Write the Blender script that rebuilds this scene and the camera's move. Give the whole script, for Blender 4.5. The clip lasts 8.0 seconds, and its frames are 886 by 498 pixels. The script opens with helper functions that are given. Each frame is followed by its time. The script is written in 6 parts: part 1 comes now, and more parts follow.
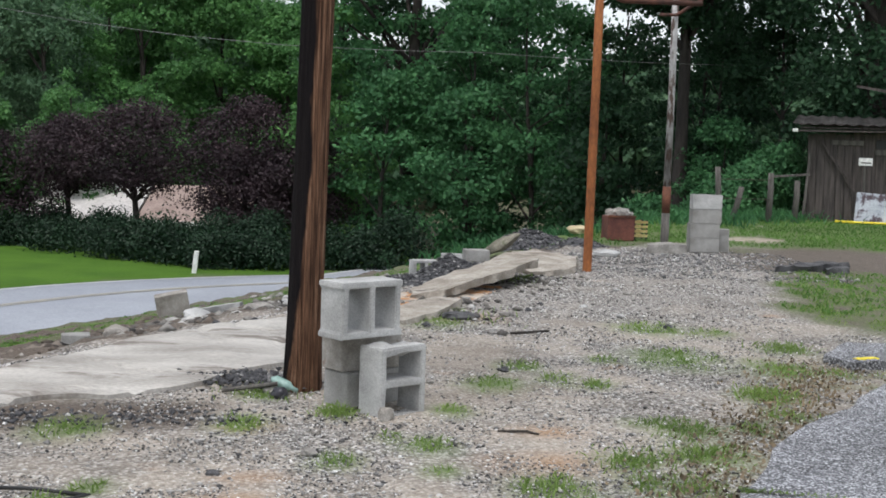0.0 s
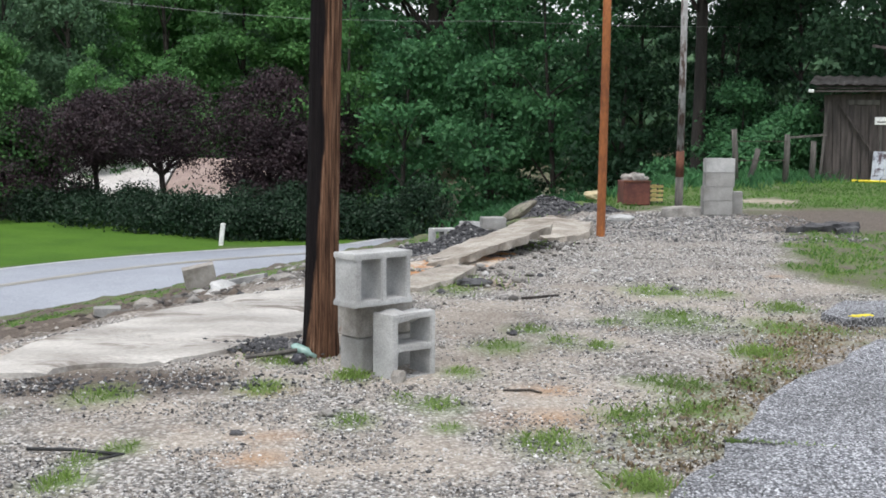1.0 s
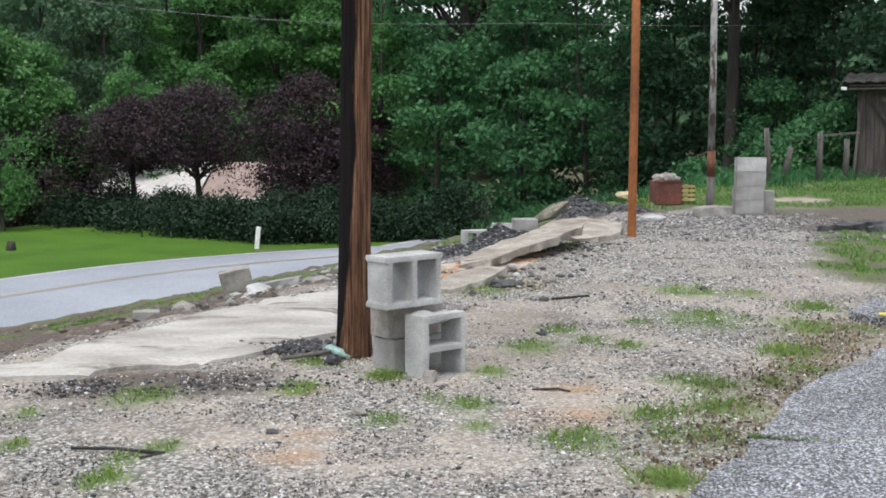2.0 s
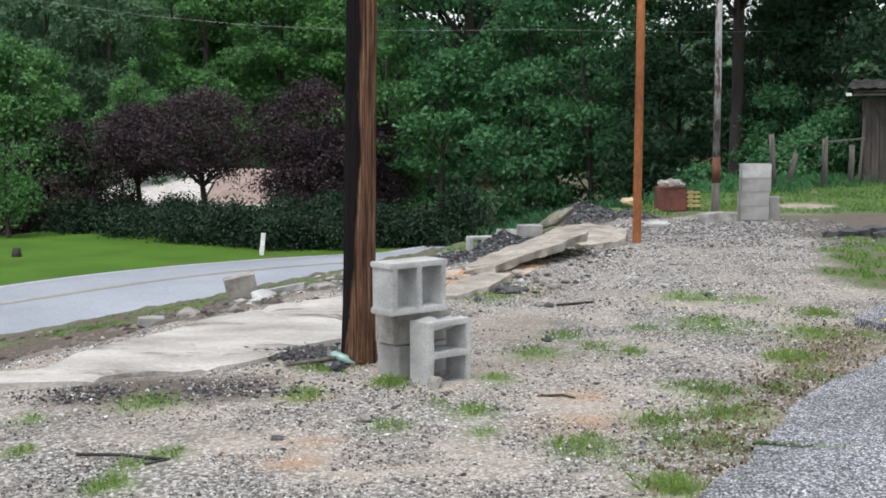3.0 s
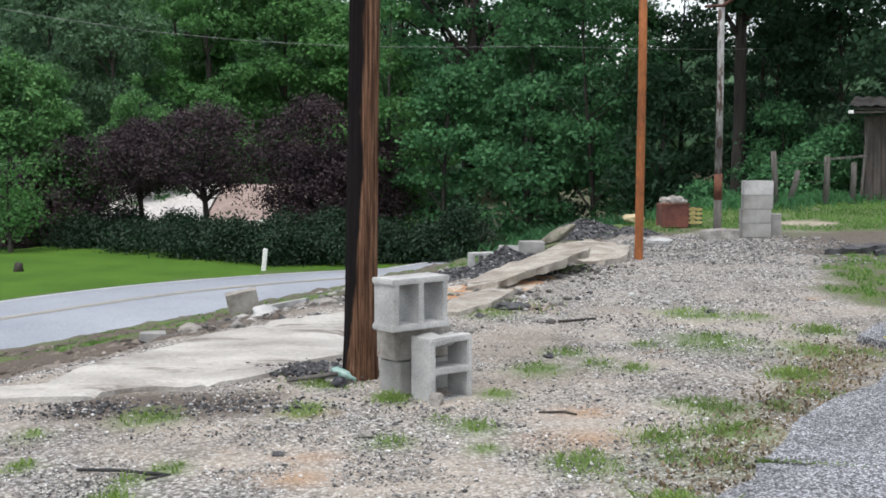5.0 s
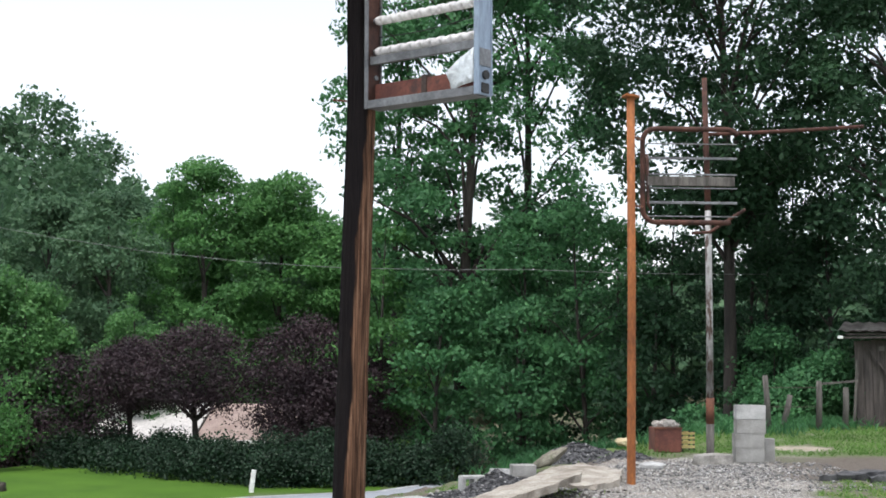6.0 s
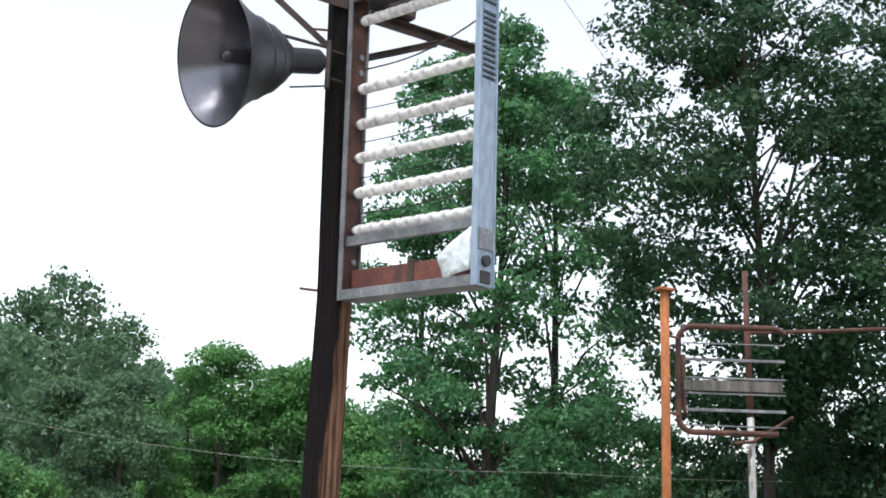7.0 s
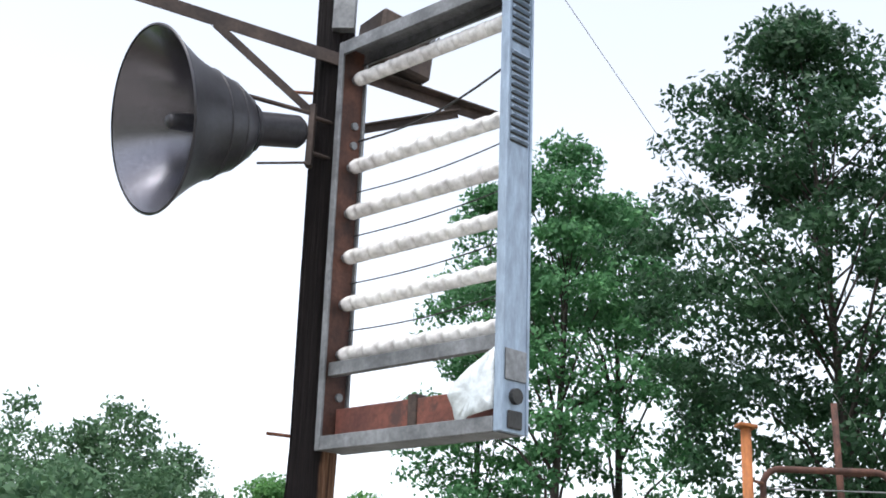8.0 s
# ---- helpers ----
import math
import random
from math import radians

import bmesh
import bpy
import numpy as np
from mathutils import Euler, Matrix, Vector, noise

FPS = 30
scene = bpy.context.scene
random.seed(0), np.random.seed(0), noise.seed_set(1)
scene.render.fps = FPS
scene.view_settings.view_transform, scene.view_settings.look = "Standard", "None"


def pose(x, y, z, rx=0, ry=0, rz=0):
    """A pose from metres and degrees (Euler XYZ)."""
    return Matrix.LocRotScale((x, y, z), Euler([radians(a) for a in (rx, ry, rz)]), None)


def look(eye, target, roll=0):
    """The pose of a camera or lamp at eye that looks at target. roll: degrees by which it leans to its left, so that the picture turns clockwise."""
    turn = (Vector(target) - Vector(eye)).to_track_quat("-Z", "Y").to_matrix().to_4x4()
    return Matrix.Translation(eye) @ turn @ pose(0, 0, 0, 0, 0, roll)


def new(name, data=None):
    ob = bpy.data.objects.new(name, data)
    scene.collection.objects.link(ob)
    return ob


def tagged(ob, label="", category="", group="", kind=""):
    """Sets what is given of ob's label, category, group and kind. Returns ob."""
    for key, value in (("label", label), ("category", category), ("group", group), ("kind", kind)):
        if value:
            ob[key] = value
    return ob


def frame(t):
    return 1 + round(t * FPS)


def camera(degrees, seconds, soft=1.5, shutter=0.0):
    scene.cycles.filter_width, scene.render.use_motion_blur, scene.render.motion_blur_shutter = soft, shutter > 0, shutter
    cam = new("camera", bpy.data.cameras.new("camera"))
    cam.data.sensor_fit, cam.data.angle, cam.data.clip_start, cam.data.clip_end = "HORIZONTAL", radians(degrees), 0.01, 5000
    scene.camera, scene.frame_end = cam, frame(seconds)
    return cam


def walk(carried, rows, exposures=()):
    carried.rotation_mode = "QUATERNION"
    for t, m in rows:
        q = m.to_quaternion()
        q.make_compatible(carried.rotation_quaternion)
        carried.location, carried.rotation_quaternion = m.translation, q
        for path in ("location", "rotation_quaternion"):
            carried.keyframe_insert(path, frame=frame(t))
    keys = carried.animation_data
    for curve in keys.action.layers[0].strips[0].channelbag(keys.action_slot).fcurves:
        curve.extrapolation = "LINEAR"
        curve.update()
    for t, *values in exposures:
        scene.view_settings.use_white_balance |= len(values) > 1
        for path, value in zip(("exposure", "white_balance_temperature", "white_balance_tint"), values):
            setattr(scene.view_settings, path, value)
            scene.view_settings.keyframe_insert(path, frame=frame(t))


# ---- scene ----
# ---- camera ----
cam = camera(38.9, 8.0, soft=1.75)
EYE = Vector((0.02, -0.06, 1.555))


def aim(t, az, pitch, roll, on=0.0, eye=EYE):
    """A row of the walk: compass turn to the right, tilt up, lean to the left, metres gone ahead along the view."""
    a, p = radians(az), radians(pitch)
    way = Vector((math.sin(a) * math.cos(p), math.cos(a) * math.cos(p), math.sin(p)))
    at = Vector(eye) + way * on
    return (t, look(at, at + way, roll))


ROWS = [
    aim(0.0, 3.02, -4.64, 2.03, 0, (-0.101, 0.486, 1.467)),
    aim(0.5, 2.59, -5.43, 1.22, 0, (-0.030, 0.356, 1.497)),
    aim(1.0, 1.80, -6.21, 0.69, 0, (-0.007, 0.094, 1.530)),
    aim(1.5, 0.93, -6.31, 0.25, 0, (0.004, -0.045, 1.548)),
    aim(2.0, 0.19, -6.17, 0.0),
    aim(2.6, 0.02, -6.00, -0.03),
    aim(3.5, -0.09, -5.73, -0.06),
    aim(4.0, -0.09, -5.60, -0.05),
    aim(4.7, -0.10, -5.48, -0.02),
    aim(5.0, -0.12, -5.15, 0.12),
    aim(5.3, -0.13, -3.45, 0.25),
    aim(5.5, -0.02, -1.44, 0.36),
    aim(6.0, 0.13, 4.92, 0.65, 0, (0.040, -0.100, 1.560)),
    aim(6.5, 0.01, 9.59, 1.54, 0, (0.099, 0.242, 1.647)),
    aim(7.0, -1.43, 13.44, 2.09, 0, (0.228, 1.405, 1.892)),
    aim(7.5, -3.21, 16.87, 2.36, 0, (0.314, 2.455, 2.134)),
    aim(8.0, -4.57, 19.19, 2.77, 0, (0.344, 2.996, 2.282)),
]
walk(cam, ROWS, exposures=[(0.0, 0.58), (0.5, 0.72), (1.0, 0.82), (2.0, 0.8), (5.3, 0.82), (6.5, 1.15), (7.0, 1.25), (8.0, 1.32)])

# ---- sky and sun ----
world = bpy.data.worlds.new("sky")
scene.world = world
world.use_nodes = True
wn, wl = world.node_tree.nodes, world.node_tree.links
wn.clear()
sky = wn.new("ShaderNodeTexSky")
sky.sky_type, sky.sun_disc = "NISHITA", False
sky.sun_elevation, sky.sun_rotation = radians(70), radians(200)
sky.air_density, sky.dust_density, sky.ozone_density = 1.0, 2.0, 1.0
veil = wn.new("ShaderNodeHueSaturation")
veil.inputs["Saturation"].default_value = 0.38
back = wn.new("ShaderNodeBackground")
back.inputs["Strength"].default_value = 0.15
wout = wn.new("ShaderNodeOutputWorld")
wl.new(sky.outputs[0], veil.inputs["Color"])
wl.new(veil.outputs[0], back.inputs["Color"])
wl.new(back.outputs[0], wout.inputs["Surface"])
sun = new("sun", bpy.data.lights.new("sun", "SUN"))
sun.data.energy, sun.data.angle, sun.data.color = 1.15, radians(35), (1.0, 0.985, 0.96)
sun.matrix_world = look((0, 0, 30), (0 + 30 * math.tan(radians(20)) * math.sin(radians(20)), 30 * math.tan(radians(20)) * math.cos(radians(20)), 0))


# ---- materials ----
def nodes_of(name):
    m = bpy.data.materials.new(name)
    m.use_nodes = True
    nt = m.node_tree
    return m, nt, nt.nodes["Principled BSDF"]


def noise_node(nt, scale, detail=6.0, rough=0.6, stretch=None, coords="Object"):
    tc = nt.nodes.new("ShaderNodeTexCoord")
    n = nt.nodes.new("ShaderNodeTexNoise")
    n.inputs["Scale"].default_value = scale
    n.inputs["Detail"].default_value = detail
    n.inputs["Roughness"].default_value = rough
    mp = nt.nodes.new("ShaderNodeMapping")
    mp.inputs["Scale"].default_value = stretch or (1, 1, 1)
    nt.links.new(tc.outputs[coords], mp.inputs["Vector"])
    nt.links.new(mp.outputs[0], n.inputs["Vector"])
    return n


def ramp(nt, source, stops):
    r = nt.nodes.new("ShaderNodeValToRGB")
    while len(r.color_ramp.elements) < len(stops):
        r.color_ramp.elements.new(0.5)
    for e, (p, c) in zip(r.color_ramp.elements, stops):
        e.position = p
        e.color = (*c, 1) if len(c) == 3 else c
    nt.links.new(source, r.inputs["Fac"])
    return r


def mixed(nt, fac, a, b, how="MIX"):
    m = nt.nodes.new("ShaderNodeMix")
    m.data_type, m.blend_type = "RGBA", how
    for sock, v in ((m.inputs[0], fac), (m.inputs[6], a), (m.inputs[7], b)):
        if hasattr(v, "is_output"):
            nt.links.new(v, sock)
        elif isinstance(v, (int, float)):
            sock.default_value = v
        else:
            sock.default_value = (*v, 1)
    return m.outputs[2]


def bump(nt, bsdf, height, strength=0.5, dist=0.01):
    b = nt.nodes.new("ShaderNodeBump")
    b.inputs["Strength"].default_value = strength
    b.inputs["Distance"].default_value = dist
    nt.links.new(height, b.inputs["Height"])
    nt.links.new(b.outputs[0], bsdf.inputs["Normal"])


def grainy(name, dark, light, big=2.0, fine=60.0, rough=0.85, metal=0.0, stretch=None, bumps=0.4, dist=0.005, spots=None, spread=(0.35, 0.65)):
    """A surface with two scales of colour change, fine relief and, if wanted, stains of another colour."""
    m, nt, p = nodes_of(name)
    a = noise_node(nt, big, 5, 0.6, stretch)
    b = noise_node(nt, fine, 4, 0.7, stretch)
    base = ramp(nt, a.outputs[0], [(spread[0], dark), (spread[1], light)]).outputs[0]
    speck = ramp(nt, b.outputs[0], [(0.3, (0.62, 0.62, 0.62)), (0.7, (1.25, 1.25, 1.25))]).outputs[0]
    col = mixed(nt, 0.8, base, speck, "MULTIPLY")
    if spots:
        c = noise_node(nt, spots[1], 6, 0.65, stretch)
        f = ramp(nt, c.outputs[0], [(spots[2], (0, 0, 0)), (spots[2] + 0.08, (1, 1, 1))]).outputs[0]
        col = mixed(nt, f, col, spots[0])
    nt.links.new(col, p.inputs["Base Color"])
    p.inputs["Roughness"].default_value, p.inputs["Metallic"].default_value = rough, metal
    bump(nt, p, b.outputs[0], bumps, dist)
    return m


def leafy(name, dark, light, gloss=0.55, through_it=0.38):
    """Leaves: each island has its own green, a little light comes through."""
    m, nt, p = nodes_of(name)
    geo = nt.nodes.new("ShaderNodeNewGeometry")
    a = noise_node(nt, 0.55, 3, 0.6)
    low = tuple(0.72 * a_ + 0.28 * b_ for a_, b_ in zip(dark, light))
    col = ramp(nt, geo.outputs["Random Per Island"], [(0.0, low), (0.85, tuple(0.35 * a_ + 0.65 * b_ for a_, b_ in zip(dark, light))), (1.0, light)]).outputs[0]
    patch = ramp(nt, a.outputs[0], [(0.3, (0.62, 0.68, 0.64)), (0.7, (1.45, 1.42, 1.22))]).outputs[0]
    col = mixed(nt, 0.85, col, patch, "MULTIPLY")
    nt.links.new(col, p.inputs["Base Color"])
    p.inputs["Roughness"].default_value = gloss
    p.inputs["Specular IOR Level"].default_value = 0.25
    tr = nt.nodes.new("ShaderNodeBsdfTranslucent")
    nt.links.new(col, tr.inputs["Color"])
    mx = nt.nodes.new("ShaderNodeMixShader")
    mx.inputs[0].default_value = through_it
    out = nt.nodes["Material Output"]
    nt.links.new(p.outputs[0], mx.inputs[1])
    nt.links.new(tr.outputs[0], mx.inputs[2])
    nt.links.new(mx.outputs[0], out.inputs["Surface"])
    return m


LEAF_MID = leafy("leaf_mid_green", (0.03, 0.105, 0.052), (0.096, 0.245, 0.104))
# dark green; the shade among the right-hand trees is part of this colour
LEAF_DARK = leafy("leaf_shaded_green", (0.014, 0.043, 0.025), (0.045, 0.105, 0.052))
LEAF_LIGHT = leafy("leaf_light_green", (0.042, 0.13, 0.048), (0.12, 0.275, 0.088), through_it=0.46)
# bluer, paler green: distance haze is mixed into the leaf colour
LEAF_FAR = leafy("leaf_far_hazy", (0.05, 0.11, 0.068), (0.1, 0.185, 0.1))
LEAF_VINE = leafy("leaf_vine_green", (0.04, 0.125, 0.05), (0.125, 0.27, 0.09))
LEAF_PLUM = leafy("leaf_purple", (0.016, 0.01, 0.015), (0.058, 0.036, 0.047), through_it=0.12)
# hedge green darkened in colour to carry the shade of the plums and trees
LEAF_HEDGE = leafy("leaf_hedge_shaded", (0.005, 0.018, 0.01), (0.019, 0.047, 0.024), through_it=0.12)
BLADE = leafy("grass_blade", (0.12, 0.205, 0.05), (0.26, 0.36, 0.12))
BANK_BLADE = leafy("bank_grass_blade", (0.065, 0.155, 0.034), (0.15, 0.28, 0.075))
DRYBLADE = leafy("dry_leaf_litter", (0.075, 0.052, 0.036), (0.25, 0.195, 0.14), 0.8, 0.1)
BARK = grainy("bark", (0.02, 0.017, 0.015), (0.065, 0.055, 0.047), 3, 30, 0.95, 0, (1, 1, 0.2), 0.9, 0.03)
CMU = grainy("concrete_block_grey", (0.22, 0.215, 0.2), (0.36, 0.355, 0.34), 4, 140, 0.95, 0, None, 0.5, 0.003)
CMU_PALE = grainy("concrete_block_pale", (0.32, 0.32, 0.312), (0.52, 0.52, 0.508), 4, 120, 0.95, 0, None, 0.5, 0.003)
CMU_BROWN = grainy("concrete_block_stained", (0.2, 0.18, 0.155), (0.38, 0.36, 0.33), 5, 120, 0.95, 0, None, 0.5, 0.003, spots=((0.2, 0.09, 0.06), 6, 0.62))
SLAB = grainy("old_concrete", (0.31, 0.288, 0.26), (0.54, 0.515, 0.475), 1.6, 50, 0.95, 0, (0.6, 1.6, 1), 0.7, 0.015, spots=((0.2, 0.175, 0.15), 2.2, 0.57))
SLAB_LOOSE = grainy("rough_broken_concrete", (0.24, 0.205, 0.165), (0.52, 0.48, 0.42), 2.6, 45, 0.95, 0, None, 0.9, 0.02, spots=((0.13, 0.11, 0.095), 3.0, 0.6))
SLAB_CLAY = grainy("clay_stained_concrete", (0.34, 0.27, 0.2), (0.56, 0.52, 0.46), 2.0, 40, 0.95, 0, None, 0.8, 0.015, spots=((0.4, 0.2, 0.085), 2.2, 0.44))
ROAD = grainy("road_asphalt", (0.26, 0.28, 0.318), (0.35, 0.372, 0.415), 0.25, 30, 0.75, 0, (1, 1, 1), 0.3, 0.004)
RUBBLE = grainy("black_rubble", (0.03, 0.03, 0.033), (0.12, 0.12, 0.125), 6, 60, 0.9, 0, None, 0.8, 0.01)
STONE = grainy("grey_stone", (0.16, 0.15, 0.135), (0.4, 0.38, 0.35), 3, 50, 0.9, 0, None, 0.8, 0.01)
MOSSY = grainy("mossy_stone", (0.1, 0.095, 0.07), (0.26, 0.24, 0.19), 4, 50, 0.95, 0, None, 0.9, 0.012, spots=((0.07, 0.09, 0.04), 3, 0.6))
RUST_POST = grainy("orange_rust", (0.17, 0.052, 0.014), (0.37, 0.128, 0.034), 2.5, 40, 0.75, 0.0, (1, 1, 0.35), 0.4, 0.003, spots=((0.1, 0.04, 0.02), 5, 0.64))
RUST_DARK = grainy("dark_rust", (0.06, 0.025, 0.018), (0.2, 0.08, 0.045), 5, 60, 0.8, 0.2, None, 0.5, 0.003)
RUST_BROWN = grainy("brown_rust", (0.03, 0.014, 0.011), (0.12, 0.05, 0.034), 5, 60, 0.8, 0.1, None, 0.5, 0.003)
RUST_RED = grainy("red_rust_paint", (0.09, 0.03, 0.024), (0.19, 0.065, 0.045), 4, 50, 0.75, 0.0, None, 0.4, 0.003, spots=((0.07, 0.035, 0.03), 5, 0.6))
PEELING = grainy("peeling_white_paint", (0.13, 0.125, 0.12), (0.42, 0.42, 0.41), 4, 40, 0.7, 0.0, (1, 1, 0.3), 0.4, 0.004, spots=((0.07, 0.045, 0.035), 9, 0.5))
STEEL = grainy("brown_steel_angle", (0.03, 0.022, 0.02), (0.085, 0.06, 0.05), 6, 60, 0.7, 0.3, None, 0.4, 0.002)
ALU = grainy("blue_grey_painted_metal", (0.2, 0.27, 0.36), (0.28, 0.35, 0.44), 2.0, 30, 0.4, 0.2, (1, 1, 0.3), 0.12, 0.001)
ALU_DULL = grainy("dull_frame_metal", (0.1, 0.104, 0.11), (0.24, 0.248, 0.26), 5, 50, 0.5, 0.3, None, 0.2, 0.001)
HORN = grainy("grey_horn_paint", (0.026, 0.025, 0.03), (0.055, 0.054, 0.064), 3, 50, 0.4, 0.3, None, 0.15, 0.001)
HORN_INNER = grainy("glossy_horn_lining", (0.15, 0.15, 0.172), (0.175, 0.175, 0.2), 2, 160, 0.27, 0.95, None, 0.02, 0.001)
TUBE = grainy("frosted_tube_glass", (0.62, 0.6, 0.6), (0.82, 0.81, 0.8), 5, 30, 0.16, 0.0, None, 0.05, 0.001)
PLASTIC = grainy("white_plastic_sheet", (0.55, 0.6, 0.63), (0.7, 0.75, 0.78), 5, 30, 0.35, 0.0, None, 0.1, 0.001)
BLACK = grainy("black_rubber", (0.015, 0.015, 0.015), (0.035, 0.035, 0.035), 6, 40, 0.6)
SHED_WOOD = grainy("grey_shed_wood", (0.042, 0.036, 0.034), (0.115, 0.096, 0.088), 3, 40, 0.9, 0, (6, 6, 0.5), 0.7, 0.006)
ROOF_TIN = grainy("old_roof_tin", (0.05, 0.045, 0.045), (0.2, 0.19, 0.185), 2, 30, 0.6, 0.3, None, 0.3, 0.004)
POST_WOOD = grainy("fence_post_wood", (0.06, 0.056, 0.05), (0.16, 0.148, 0.135), 4, 40, 0.95, 0, (4, 4, 0.5), 0.6, 0.005)
WHITE = grainy("white_paint", (0.68, 0.68, 0.67), (0.82, 0.82, 0.8), 2, 20, 0.6)
HOUSE_ROOF = grainy("pale_metal_roof", (0.5, 0.47, 0.45), (0.62, 0.59, 0.57), 1, 10, 0.5)
HOUSE_BRICK = grainy("tan_brick", (0.26, 0.19, 0.165), (0.34, 0.26, 0.23), 2, 20, 0.9)
GLASS_GREEN = grainy("green_bottle_glass", (0.15, 0.27, 0.24), (0.3, 0.43, 0.385), 8, 30, 0.2)
YELLOW = grainy("yellow_cloth", (0.65, 0.52, 0.03), (0.8, 0.68, 0.06), 8, 40, 0.8)


def pole_wood():
    """Creosoted black skin on one flank, bare brown wood where it split away."""
    m, nt, p = nodes_of("utility_pole_wood")
    tc = nt.nodes.new("ShaderNodeTexCoord")
    sep = nt.nodes.new("ShaderNodeSeparateXYZ")
    nt.links.new(tc.outputs["Object"], sep.inputs[0])
    wob = noise_node(nt, 2.2, 5, 0.6, (1, 1, 0.5))
    mad = nt.nodes.new("ShaderNodeMath")
    mad.operation = "MULTIPLY_ADD"
    nt.links.new(wob.outputs[0], mad.inputs[0])
    nt.links.new(sep.outputs["X"], mad.inputs[2])
    high = nt.nodes.new("ShaderNodeMath")
    high.operation = "MULTIPLY_ADD"
    mad.inputs[1].default_value = 0.17
    sq = nt.nodes.new("ShaderNodeMath")
    sq.operation = "MULTIPLY_ADD"
    nt.links.new(sep.outputs["Z"], sq.inputs[0])
    sq.inputs[1].default_value = -0.0085
    sq.inputs[2].default_value = -0.0155
    nt.links.new(sep.outputs["Z"], high.inputs[0])
    nt.links.new(sq.outputs[0], high.inputs[1])
    less = nt.nodes.new("ShaderNodeMath")
    less.operation = "SUBTRACT"
    nt.links.new(mad.outputs[0], less.inputs[0])
    foot = nt.nodes.new("ShaderNodeMapRange")
    nt.links.new(sep.outputs["Z"], foot.inputs["Value"])
    for k, v in zip(("From Min", "From Max", "To Min", "To Max"), (0.1, 0.9, 0.0, 0.053)):
        foot.inputs[k].default_value = v
    nt.links.new(foot.outputs[0], less.inputs[1])
    nt.links.new(less.outputs[0], high.inputs[2])
    skin = ramp(nt, high.outputs[0], [(0.0, (0, 0, 0)), (0.012, (1, 1, 1))]).outputs[0]
    grain = noise_node(nt, 9, 7, 0.7, (7, 7, 0.22))
    fine = noise_node(nt, 40, 6, 0.7, (5, 5, 0.15))
    brown = ramp(nt, grain.outputs[0], [(0.34, (0.022, 0.012, 0.009)), (0.46, (0.085, 0.045, 0.028)), (0.57, (0.2, 0.108, 0.066)), (0.7, (0.4, 0.26, 0.175))]).outputs[0]
    black = ramp(nt, fine.outputs[0], [(0.3, (0.004, 0.004, 0.005)), (0.75, (0.022, 0.017, 0.017))]).outputs[0]
    nt.links.new(mixed(nt, skin, black, brown), p.inputs["Base Color"])
    p.inputs["Roughness"].default_value = 0.9
    p.inputs["Specular IOR Level"].default_value = 0.12
    bump(nt, p, grain.outputs[0], 0.9, 0.03)
    return m


